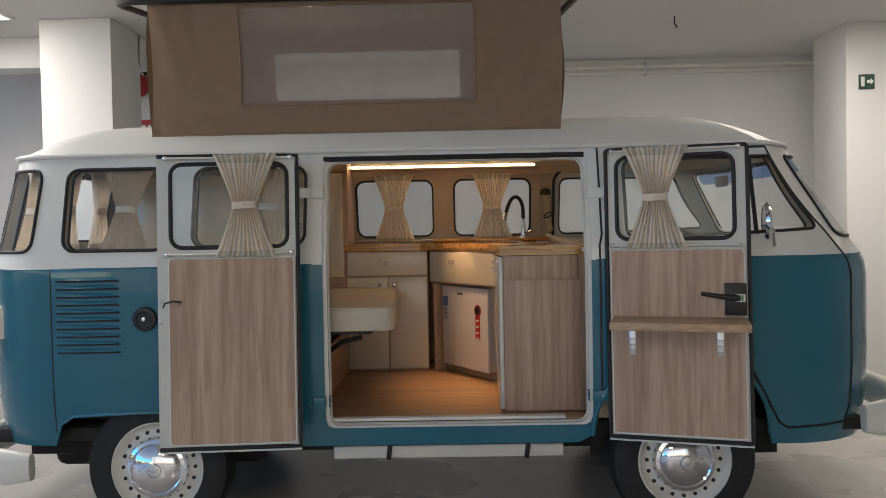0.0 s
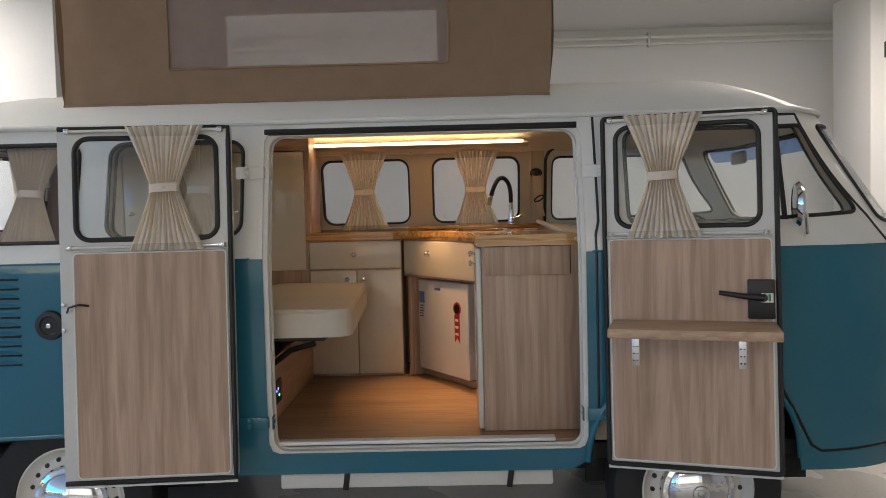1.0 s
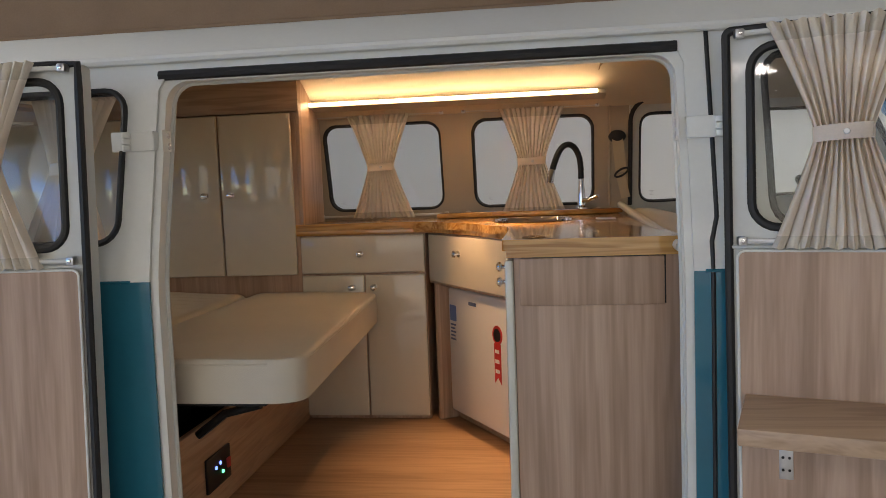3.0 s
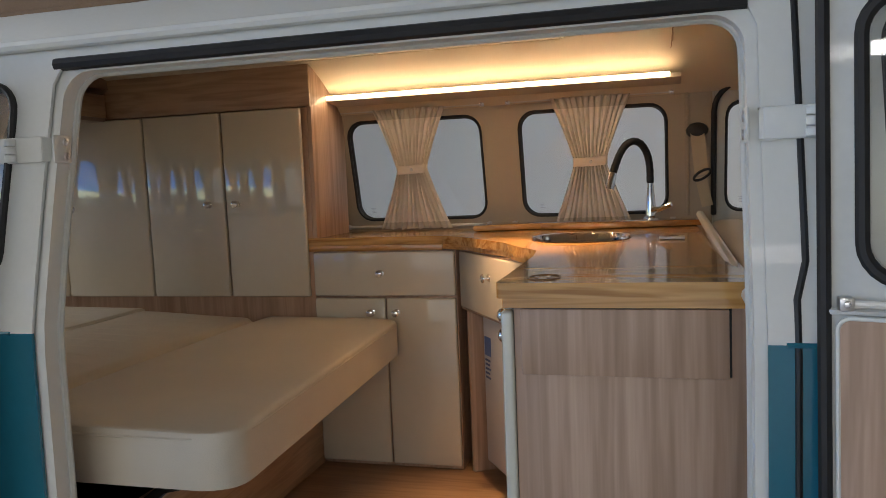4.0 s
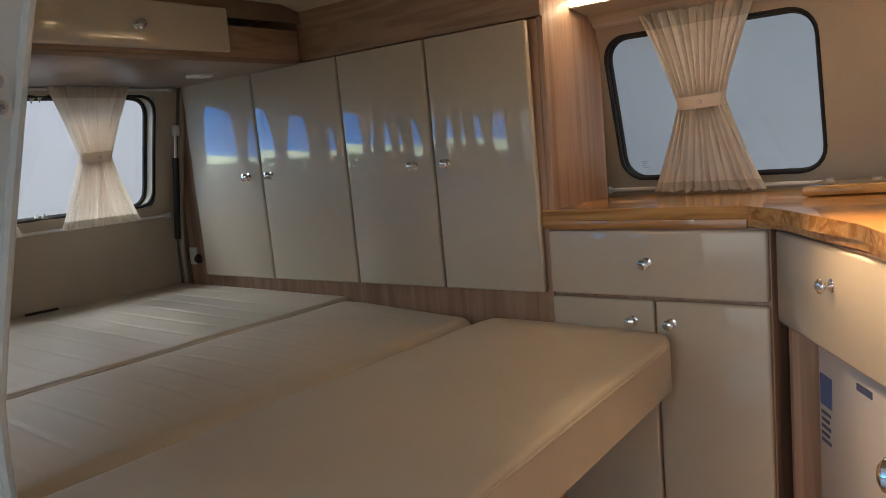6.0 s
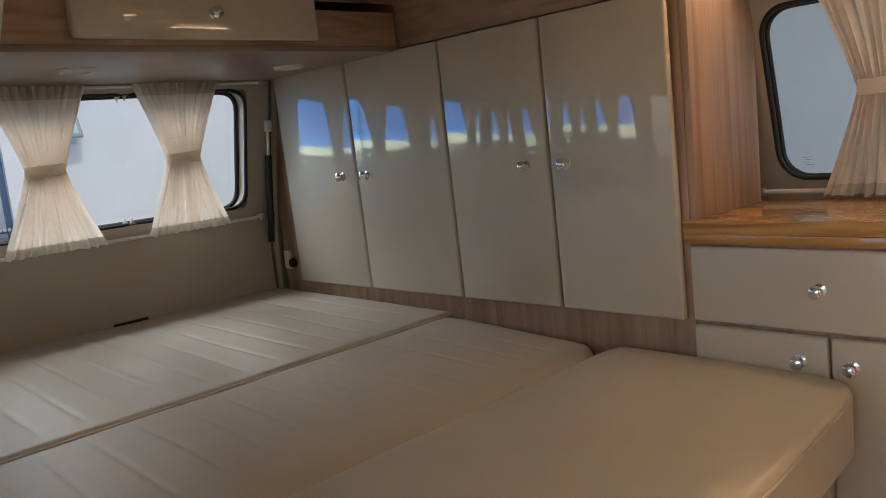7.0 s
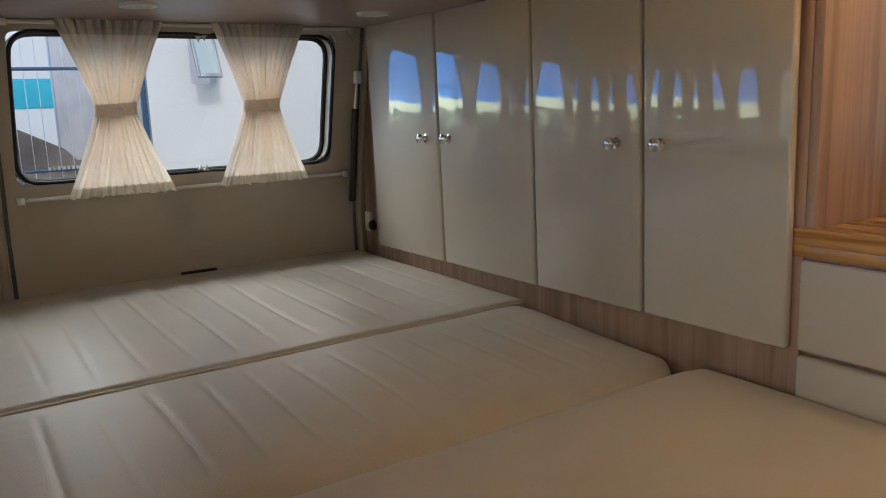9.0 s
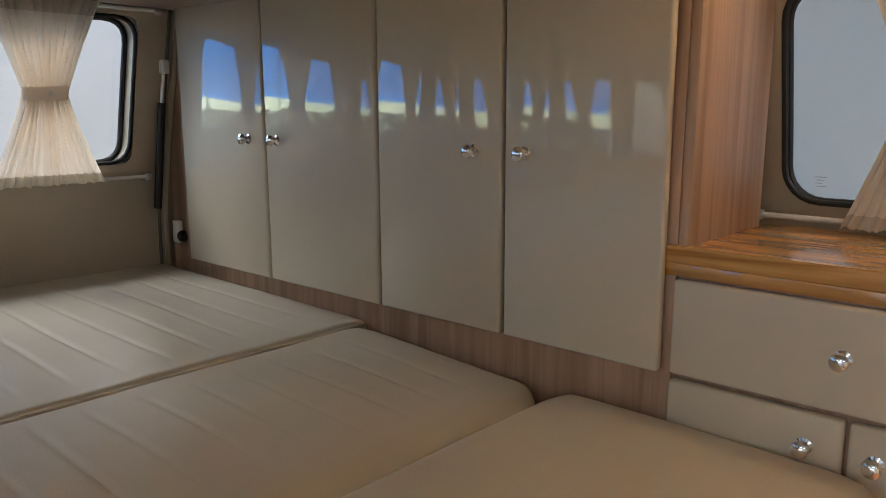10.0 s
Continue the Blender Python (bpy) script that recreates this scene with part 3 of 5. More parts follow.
def bumper_path(x, xe, z):
    """Half an end of the van, mirrored: from the side round the corner and across."""
    half = [(xe, 3.285)] + [(xe + (x - xe) * math.sin(radians(a)), 3.285 + 0.32 * (1 - math.cos(radians(a)))) for a in range(15, 91, 12)]
    half += [(x + (0.03 if x > 0 else -0.03), 3.95), (x + (0.04 if x > 0 else -0.04), YC)]
    return [(p[0], p[1], z) for p in half] + [(p[0], 2 * YC - p[1], z) for p in half[::-1][1:]]


bumper(bumper_path(2.38, 2.03, 0.535), "cream painted steel front bumper")
bumper(bumper_path(-2.08, -1.64, 0.375), "cream painted steel rear bumper")
AMBER = mat("amber_lens", (0.55, 0.16, 0.05), 0.15, coat=0.5, var=0.05)
part("indicator", moved(box(-0.05, 0.05, -0.012, 0.012, -0.045, 0.045, 0.008), Matrix.Translation((2.135, 3.58, 0.70)) @ Matrix.Rotation(radians(52), 4, "Z")), AMBER, van, "amber front indicator")
hl = part("headlight", moved(lathe([(0.10, -0.03), (0.105, 0.012), (0.092, 0.024), (0.07, 0.034), (0, 0.045)], 36, "x"), Matrix.Translation((2.215, 3.80, 0.86))), CHROME, van, "round chrome headlight")
mirror = part("wing_mirror", tube([(1.665, 3.35, 1.285), (1.655, 3.30, 1.30), (1.64, 3.275, 1.37), (1.615, 3.26, 1.39), (1.61, 3.257, 1.40)], 0.007, 8), CHROME, van, "chrome wing mirror on a bent arm")
part("mirror_head", moved(lathe([(0, 0.012), (0.045, 0.010), (0.053, 0.0), (0.045, -0.014), (0, -0.020)], 32, "x"), Matrix.Translation((1.605, 3.255, 1.405)) @ Matrix.Rotation(radians(-8), 4, "Z") @ Matrix.Diagonal((1, 1, 1.55, 1))), CHROME, mirror)
wp = part("wiper", tube([(2.17, 3.80, 1.34), (2.13, 3.88, 1.40), (2.10, 4.02, 1.43)], 0.006, 6), BLACK, van, "black windscreen wiper")
part("wiper_pivot", moved(lathe([(0.02, 0), (0.018, 0.03), (0.0, 0.04)], 12, "x"), Matrix.Translation((2.16, 3.79, 1.33))), BLACK, wp)

# cab interior
sw = part("steering_wheel", moved(tube([(0.20 * math.cos(a * math.pi / 20), 0.20 * math.sin(a * math.pi / 20), 0) for a in range(40)], 0.011, 8, True), Matrix.Translation((1.62, 4.56, 1.335)) @ Matrix.Rotation(radians(28), 4, "Y")), BLACK, van, "black steering wheel")
part("steering_hub", moved(lathe([(0, 0.02), (0.05, 0.015), (0.055, -0.03), (0.02, -0.05), (0.02, -0.35), (0, -0.35)], 20), Matrix.Translation((1.62, 4.56, 1.325)) @ Matrix.Rotation(radians(28), 4, "Y")), BLACK, sw)
for a in (0, 180):
    part("steering_spoke", moved(box(0.03, 0.19, -0.016, 0.016, -0.006, 0.006, 0.003), Matrix.Translation((1.62, 4.56, 1.335)) @ Matrix.Rotation(radians(28), 4, "Y") @ Matrix.Rotation(radians(90 + a), 4, "Z")), BLACK, sw)
part("dashboard", box(1.80, 2.04, 3.55, 4.83, 1.17, 1.335, 0.03, 3), BLACK, van, "black padded dashboard")
part("rear_view_mirror", box(1.72, 1.74, 4.10, 4.28, 1.60, 1.66, 0.012), BLACK, van, "black interior mirror")

# door gap beside the doorway, hinges
gap = [(0.911, 1.755), (0.912, 1.36), (0.906, 1.335), (0.900, 1.31), (0.900, 0.55)]
part("cab_door_rear_gap", tube([NEAR(a[0] + (b[0] - a[0]) * i / 10, a[1] + (b[1] - a[1]) * i / 10, 0.001) for a, b in zip(gap, gap[1:]) for i in range(10)], 0.0052, 8), BLACK, van, "dark gap of the cab door")


def door_hinge(x, z, material, sgn):
    y = NEAR(x, z)[1]
    h = part("door_hinge", join(box(x - 0.052, x + 0.052, y - 0.014, y + 0.002, z - 0.023, z + 0.023, 0.003), box(x + sgn * 0.036, x + sgn * 0.0535, y - 0.0125, y + 0.055, z - 0.0215, z + 0.0215, 0.003)), material, van, "painted external door hinge")
    for i in range(3):
        part("knuckle", moved(lathe([(0, 0.013), (0.009, 0.013), (0.0105, 0.011), (0.0105, 0.001), (0.009, 0)], 14), Matrix.Translation((x - sgn * 0.012, y - 0.018, z - 0.021 + i * 0.0145))), material, h)
    jx, jy = (-0.318, 3.405 + lean(z) - 0.070) if sgn > 0 else (0.846, 3.405 + lean(z) - 0.070)
    part("jamb_plate", box(min(jx, jx + sgn * 0.004), max(jx, jx + sgn * 0.004), jy - 0.010, jy + 0.032, z - 0.025, z + 0.025, 0.0015), material, h)
    for dz in (-0.013, 0.013):
        part("screw", moved(join(lathe([(0, 0.0012), (0.002, 0.0012), (0.003, 0.0032), (0.0068, 0.0026), (0.0078, 0)], 18, "x" if sgn > 0 else "-x"), box(-0.0015, 0.0034, -0.0052, 0.0052, -0.0008, 0.0008), box(-0.0015, 0.0034, -0.0008, 0.0008, -0.0052, 0.0052)), Matrix.Translation((jx + sgn * 0.004, jy + 0.020, z + dz))), STEEL, h, "steel cross-head screw")
    return h


door_hinge(-0.385, 1.572, WHITE, 1)
door_hinge(-0.385, 0.635, BLUE, 1)
door_hinge(0.915, 1.548, WHITE, -1)
door_hinge(0.915, 0.645, BLUE, -1)


# opened side doors
def side_door(hx, hy, fx, fy, label, flange, ring):
    """A door leaf folded back from its hinge (hx, hy) to its free edge (fx, fy); its inner face looks out."""
    e = Vector((fx - hx, fy - hy))
    W = e.length
    e.normalize()
    n = Vector((-e.y, e.x)) if e.x > 0 else Vector((e.y, -e.x))

    def P(u, z, d=0.0):
        return (hx + e.x * u + n.x * d, hy + e.y * u + n.y * d - 0.05 * (1.735 - z) / 1.22, z)
    win = rrect(0.045, W - 0.055, 1.335, 1.70, 0.05)
    leaf = part("side_door", sheet(rrect(0.0, W, 0.472, 1.735, 0.014), [win], P, 0.08, 0.042), GREYJAMB, van, label)
    edge = fine_loop(rrect(0.004, W - 0.004, 0.478, 1.731, 0.012), 0.06)
    if not ring:
        edge = [(W - 0.004 - i * (W - 0.008) / 12, 1.731) for i in range(12)] + [(0.004, 1.731 - i * 1.253 / 24) for i in range(24)] + [(0.004 + i * (W - 0.008) / 12, 0.478) for i in range(13)]
    part("door_seal", tube([P(u, z, -0.003) for u, z in edge], 0.0088, 8, ring), RUBBER, leaf, "black rubber door seal")
    part("lower_lip", tube([P(0.0, 0.464, 0.004), P(W, 0.464, 0.004)], 0.006, 6), WHITE, leaf, "white painted lip under the seal")
    part("wood_panel", sheet(rrect(0.020, W - flange, 0.496, 1.292, 0.016), [], lambda u, v, d=0.0: P(u, v, -0.010 + d), 0.10, 0.009), OAK, leaf, "pale oak laminate panel")
    part("panel_edge", tube([P(u, z, -0.009) for u, z in fine_loop(rrect(0.020, W - flange, 0.496, 1.292, 0.016), 0.08)], 0.0032, 6, True), WHITE, leaf, "pale edge band")
    part("door_glass", sheet(shrink(win, 0.002), [], lambda u, v, d=0.0: P(u, v, 0.02), 0.10), GLASS, leaf).visible_shadow = False
    part("window_seal", tube([P(u, z, 0.0) for u, z in fine_loop(shrink(win, 0.003), 0.04)], 0.009, 8, True), RUBBER, leaf, "black rubber window seal")
    part("window_return", reveal(P, win, 0.0, 0.042), RUBBER, leaf)
    part("panel_moulding", tube([P(0.01, 1.300, -0.004), P(W - 0.02, 1.300, -0.004)], 0.005, 6), GREYJAMB, leaf)
    return leaf, P, W, e, n


ldoor, PL, WL, eL, nL = side_door(-0.418, 3.255, -1.018, 3.212, "open side door leaf, grey inside with oak panel", 0.050, False)
rdoor, PR, WR, eR, nR = side_door(0.925, 3.338, 1.492, 3.170, "open side door leaf with folding shelf and handle", 0.024, True)


def block(P, u0, u1, z0, z1, d0, d1, bev=0.0):
    """A bevelled block on a door's inner face."""
    o, a, b, c = (Vector(P(u0, z0, d0)), Vector(P(u1, z0, d0)), Vector(P(u0, z1, d0)), Vector(P(u0, z0, d1)))
    bm = box(0, 1, 0, 1, 0, 1)
    for v in bm.verts:
        v.co = o + (a - o) * v.co.x + (c - o) * v.co.y + (b - o) * v.co.z
    if bev:
        bmesh.ops.bevel(bm, geom=bm.edges[:], offset=bev, segments=2, affect="EDGES", profile=0.5)
    return bm


hp = part("handle_plate", block(PR, WR - 0.105, WR - 0.018, 1.015, 1.150, -0.028, -0.010, 0.004), BLACK, rdoor, "black lock plate")
part("lever", tube([PR(WR - 0.055, 1.088, -0.03), PR(WR - 0.06, 1.090, -0.055), PR(WR - 0.12, 1.096, -0.060), PR(WR - 0.20, 1.108, -0.058)], [0.014, 0.013, 0.010, 0.008], 12), BLACK, hp, "black door lever")
part("sticker", block(PR, WR - 0.062, WR - 0.024, 1.072, 1.104, -0.0295, -0.028), WHITEPL, hp, "white sticker with coloured stripes")
for i, c in enumerate(((0.6, 0.05, 0.08), (0.03, 0.3, 0.12))):
    part("sticker_stripe", block(PR, WR - 0.056 + 0.016 * i, WR - 0.048 + 0.016 * i, 1.076, 1.100, -0.0305, -0.0295), mat("stripe_ink", c, 0.5), hp)
sh = part("door_shelf", block(PR, 0.03, WR - 0.016, 0.972, 1.004, -0.250, -0.010, 0.004), OAKX, rdoor, "oak shelf board on steel brackets")
for u in (0.105, WR - 0.125):
    br = part("bracket", block(PR, u - 0.013, u + 0.013, 0.838, 0.971, -0.0135, -0.010, 0.001), STEEL, sh, "steel angle bracket")
    part("bracket_arm", block(PR, u - 0.013, u + 0.013, 0.9675, 0.971, -0.12, -0.012), STEEL, sh)
    for z in (0.857, 0.882, 0.907):
        for du in (-0.006, 0.006):
            q = PR(u + du, z, -0.0145)
            part("bracket_hole", moved(lathe([(0, 0.001), (0.0028, 0.001), (0.003, 0)], 8, "y"), Matrix.Translation(q)), BLACK, sh)
for z in (1.112, 1.022):
    q = PL(WL - 0.012, z, -0.012)
    part("strike_screw", moved(lathe([(0, 0.004), (0.006, 0.003), (0.008, 0)], 14, "y"), Matrix.Translation(q)), STEEL, ldoor)
part("pull_cord", tube([PL(WL - 0.025, 1.085, -0.012), PL(WL - 0.04, 1.105, -0.035), PL(WL - 0.075, 1.115, -0.04), PL(WL - 0.105, 1.108, -0.022)], 0.004, 8), BLACK, ldoor, "dark pull cord")

# pop-top
top = part("pop_top", box(0, 1, 0, 1, 0, 1, 0.0), WHITE, van, "raised pop-top roof lid")
lid = sheet(rrect(-1.335, 0.875, 3.555, 4.86, 0.12), [], lambda u, v, d=0.0: (u, v, 2.555 + 0.165 * (v - 3.58) / 1.2 + 0.03 * math.cos((u + 0.23) * 1.3) - d), 0.12, 0.055)
me = top.data
lid.to_mesh(me)
lid.free()
me.materials.clear()
me.materials.append(WHITE)


def lid_z(y):
    return 2.495 + 0.165 * (y - 3.58) / 1.2


part("lid_seal", tube([(u, v, lid_z(v) + 0.012) for u, v in fine_loop(rrect(-1.335, 0.875, 3.555, 4.86, 0.12), 0.1)], 0.024, 8, True, 1.0), RUBBER, top, "black rubber lid seal")
CX0, CX1, CY0, CY1 = -1.178, 0.770, 3.598, 4.765


def drape(x, z, k):
    e = min(1.0, max(0.0, (x - CX0) / 0.35)), min(1.0, max(0.0, (CX1 - x) / 0.25))
    w = (1 - e[0]) + 0.6 * (1 - e[1])
    return 0.014 * noise.noise(Vector((x * 14 + z * 3, z * 1.6, k))) * (0.3 + w) + 0.006 * noise.noise(Vector((x * 5, z * 9, k + 3)))


def front_canvas(u, v, d=0.0):
    return (u + 0.012 * math.sin((v - 1.87) * 5), CY0 + drape(u, v, 1) + d - 0.03 * (v - 1.87) / 0.6, v)


def back_canvas(u, v, d=0.0):
    return (u, CY1 + drape(u, v, 5) - d, v)


NEARWIN, FARWIN = rrect(-0.755, 0.362, 2.003, 2.465, 0.01), rrect(-0.852, 0.316, 2.205, 2.52, 0.01)
part("front_canvas", sheet([(CX0, 1.862), (CX1, 1.862), (CX1, 2.515), (CX0, 2.515)], [NEARWIN], front_canvas, 0.035, 0.004), CANVAS, top, "brown canvas tent wall")
part("mesh_window", sheet(shrink(NEARWIN, -0.012), [], lambda u, v, d=0.0: (u + 0.012 * math.sin((v - 1.87) * 5), CY0 + 0.004 - 0.03 * (v - 1.87) / 0.6, v), 0.08), MESHNET, top, "sheer pinkish insect mesh")
part("window_hem", tube(on(front_canvas, fine_loop(NEARWIN, 0.05), -0.001), 0.005, 6, True), CANVAS, top)
part("canvas_hem", tube([front_canvas(CX0 + (CX1 - CX0) * i / 30, 1.868, -0.004) for i in range(31)], 0.006, 6), CANVAS, top)
part("back_canvas", sheet([(CX0, 1.862), (CX1, 1.862), (CX1, 2.68), (CX0, 2.68)], [FARWIN], back_canvas, 0.06, 0.004), CANVAS, top)
part("back_hem", tube(on(back_canvas, fine_loop(FARWIN, 0.08), 0.004), 0.011, 6, True), CANVAS, top)
for nm, x in (("left_canvas", CX0), ("right_canvas", CX1)):
    part("side_canvas", sheet([(CY0, 1.862), (CY1, 1.862), (CY1, 2.68), (CY0, 2.515)], [], lambda u, v, d=0.0: (x + (0.02 if x > 0 else -0.02) * math.sin((v - 1.87) * 5) + drape(u, v, 9), u, v), 0.06), CANVAS, top)
part("lid_lining", sheet([(CX0, CY0), (CX1, CY0), (CX1, CY1), (CX0, CY1)], [], lambda u, v, d=0.0: (u, v, lid_z(v) - 0.004), 0.2), HEADLINE, top)
part("lid_lamp", moved(lathe([(0, -0.012), (0.012, -0.010), (0.016, 0.0)], 16), Matrix.Translation((-0.42, 3.66, lid_z(3.66) - 0.008))), emit("small_lamp", (1.0, 0.88, 0.7), 12.0), top, "small round lamp")

# cab door frame seal inside, and tiny printed marks on the panes
arch = [(0.905, 1.34), (0.905, 1.45), (0.905, 1.68)] + [(0.985 - 0.08 * math.cos(radians(a)), 1.68 + 0.085 * math.sin(radians(a))) for a in range(15, 91, 15)] + [(1.2, 1.765), (1.5, 1.765)]
part("cab_frame_seal", tube([FAR(x, z, 0.028) for x, z in arch], 0.009, 8), RUBBER, van, "black seal round the cab door frame")
part("panel_joint", tube([FAR(0.822, 1.34 + 0.44 * i / 6, 0.024) for i in range(7)], 0.006, 8), LINING, van)
PRINT = mat("pane_print", (0.35, 0.35, 0.37), 0.6)
PRINTW = mat("pane_print_white", (0.8, 0.8, 0.8), 0.6)
for f, u, z in ((FAR, -0.335, 1.395), (FAR, 0.312, 1.395), (FAR, 0.985, 1.395)):
    mk = part("pane_print", join(*[block(f, u + 0.003 * (i % 2), u + 0.020 - 0.004 * (i % 3), z - 0.0055 * i, z - 0.0055 * i + 0.0015, 0.003, 0.004) for i in range(4)]), PRINT, van, "tiny printed mark on the pane")
part("pane_print", join(*[block(back_map, -0.385 + 0.011 * i, -0.378 + 0.011 * i, 1.395, 1.403, 0.004, 0.005) for i in range(8)]), PRINTW, van, "small white etched bars on the pane")

part("tint_strip", sheet(rrect(-0.76, 0.76, 1.645, 1.708, 0.02), [], lambda u, v, d=0.0: front_map(u, v, 0.006), 0.08), glass("blue_tinted_glass", (0.25, 0.45, 0.80)), van, "blue tinted strip along the windscreen top")

# ---- inside the van: floor, ceiling, fittings ----
tagged(part("cabin_floor", box(-0.44, 0.90, 3.425, 4.99, 0.515, 0.53, 0.002), FLOORW), "warm oak laminate cabin floor", "floor", kind="structure")
# ceiling boards with the pop-top opening covered by hinged bed boards
tagged(part("ceiling", dome(0.022), HEADLINE), "cream padded cabin ceiling", "ceiling", kind="structure")
tagged(part("ceiling_board", box(-1.13, -0.14, 3.81, 4.62, 1.898, 1.912, 0.004), HEADLINE), "cream roof bed board closing the pop-top", "ceiling panel", "roof bed boards")
tagged(part("ceiling_board", box(-0.13, 0.45, 3.81, 4.62, 1.898, 1.912, 0.004), HEADLINE), "cream roof bed board closing the pop-top", "ceiling panel", "roof bed boards")

tagged(part("ceiling_trim", join(tube([(-1.13, 4.626, 1.902), (0.45, 4.626, 1.902)], 0.006, 8), tube([(0.456, 3.81, 1.902), (0.456, 4.62, 1.902)], 0.006, 8)), HEADLINE), "cream piping round the roof bed boards", "trim", kind="structure")

# light strip on its ledge over the far windows
bm = bmesh.new()
prof = [(4.965, 1.762), (4.80, 1.783), (4.798, 1.796), (4.83, 1.800), (4.95, 1.795)]
ends = [[bm.verts.new((x, y, z)) for y, z in prof] for x in (-0.392, 0.80)]
for i in range(len(prof)):
    j = (i + 1) % len(prof)
    bm.faces.new((ends[0][i], ends[0][j], ends[1][j], ends[1][i]))
for e in ends:
    bm.faces.new(e)
tagged(part("light_ledge", bm, LINING, smooth=False), "beige ledge carrying the light strip above the windows", "ledge")
tagged(part("led_strip", box(-0.388, 0.765, 4.787, 4.7975, 1.786, 1.799, 0.002), LED), "glowing warm white light strip on the ledge", "light strip")


def knob(parent=None):
    return lathe([(0.0, 0.026), (0.006, 0.0255), (0.0115, 0.022), (0.013, 0.018), (0.011, 0.014), (0.006, 0.011), (0.005, 0.006), (0.007, 0.002), (0.012, 0.0), (0.012, -0.003)], 20, "y")


# wardrobe wall: oak carcass with four lacquered doors
ward = thing("wardrobe", "oak-framed wardrobe with four glossy beige doors beside the bed", "wardrobe")
part("carcass", box(-1.865, -0.412, 4.672, 4.95, 1.00, 1.755, 0.002), OAK, ward, "pale oak carcass")
part("end_panel", box(-0.4115, -0.395, 4.672, 4.96, 1.305, 1.90, 0.002), OAK, ward)
part("top_fascia", box(-1.45, -0.395, 4.664, 4.68, 1.757, 1.900, 0.002), OAKX, ward, "oak fascia above the doors")
for x0, x1, side in ((-1.752, -1.403, 1), (-1.397, -1.036, -1), (-1.030, -0.727, 1), (-0.720, -0.424, -1)):
    leaf = box(x0, x1, 4.650, 4.668, 1.114, 1.752, 0.006, 3)
    for v in leaf.verts:
        v.co.y -= 0.0155 * (v.co.z - 1.114)
    d = part("door", leaf, LACQ, ward, "glossy beige lacquered door")
    kx = x1 - 0.06 if side > 0 else x0 + 0.042
    part("knob", moved(knob(), Matrix.Translation((kx, 4.6450, 1.438))), CHROME, d, "small chrome knob")

# rear overhead cabinet
ohc = thing("overhead_cabinet", "oak overhead cabinet with a beige flap across the van's tail", "cabinet")
part("carcass", box(-1.60, -1.19, 3.66, 4.66, 1.762, 1.845, 0.002), OAKY, ohc)
part("base_board", box(-1.78, -1.185, 3.54, 4.66, 1.748, 1.762, 0.002), mat("brown_underside", (0.30, 0.22, 0.18), 0.35, var=0.08, scale=5), ohc, "brown laminate underside")
fl = part("flap", box(-1.19, -1.168, 3.848, 4.403, 1.771, 1.885, 0.006, 3), LACQ, ohc, "glossy beige flap")
part("knob", moved(knob(), Matrix.Translation((-1.168, 4.139, 1.824)) @ Matrix.Rotation(radians(90), 4, "Z")), CHROME, fl, "small chrome knob")
part("end_batten", box(-1.19, -1.165, 3.56, 3.64, 1.762, 1.83, 0.002), OAK, ohc)
for x, y in ((-1.45, 3.95), (-1.45, 4.50)):
    sp = tagged(part("spotlight", moved(lathe([(0.0, -0.004), (0.028, -0.004), (0.030, -0.009), (0.038, -0.008), (0.041, 0.0)], 28), Matrix.Translation((x, y, 1.750))), WHITEPL), "flat round white recessed spotlight, switched off", "spotlight", "tail spotlights")

# kitchen cabinet by the far wall
kc = thing("kitchen_cabinet", "beige lacquered cabinet with one drawer and two doors", "cabinet")
part("carcass", box(-0.41, 0.088, 4.675, 4.97, 0.53, 1.266, 0.002), OAK, kc)
dr = part("drawer_front", box(-0.408, 0.086, 4.655, 4.675, 1.116, 1.263, 0.006, 3), LACQ, kc, "beige lacquered drawer front")
part("knob", moved(knob(), Matrix.Translation((-0.168, 4.655, 1.192))), CHROME, dr, "small chrome knob")
for x0, x1, kx in ((-0.408, -0.158, -0.206), (-0.152, 0.086, -0.118)):
    d = part("door", box(x0, x1, 4.655, 4.675, 0.545, 1.108, 0.006, 3), LACQ, kc, "beige lacquered door")
    part("knob", moved(knob(), Matrix.Translation((kx, 4.655, 1.060))), CHROME, d, "small chrome knob")

# corner drawer over the fridge, set at an angle
CA, CB = Vector((0.10, 4.662, 0)), Vector((0.468, 4.11, 0))
cdir = (CB - CA).normalized()
cang = math.atan2(cdir.y, cdir.x)
CM = Matrix.Translation(CA) @ Matrix.Rotation(cang, 4, "Z")
clen = (CB - CA).length
cc = thing("corner_cabinet", "angled corner cabinet with a beige drawer above the fridge", "cabinet")
part("carcass", prism([(0.10, 4.685), (0.478, 4.125), (0.80, 4.125), (0.80, 4.96), (0.10, 4.96)], 1.07, 1.266), OAK, cc)
df = part("drawer_front", moved(box(0.004, clen - 0.004, -0.002, 0.018, 1.080, 1.263, 0.006, 3), CM), LACQ, cc, "beige lacquered angled drawer front")
part("knob", moved(knob(), CM @ Matrix.Translation((0.26, -0.002, 1.20))), CHROME, df, "small chrome knob")
part("side_panel", moved(box(0.0, 0.018, 0.02, 0.30, 0.53, 1.07, 0.002), CM), OAK, cc, "oak side panel beside the fridge")
part("plinth", moved(box(0.02, clen + 0.04, 0.10, 0.12, 0.53, 0.565, 0.004), CM), OAKX, cc, "oak plinth")

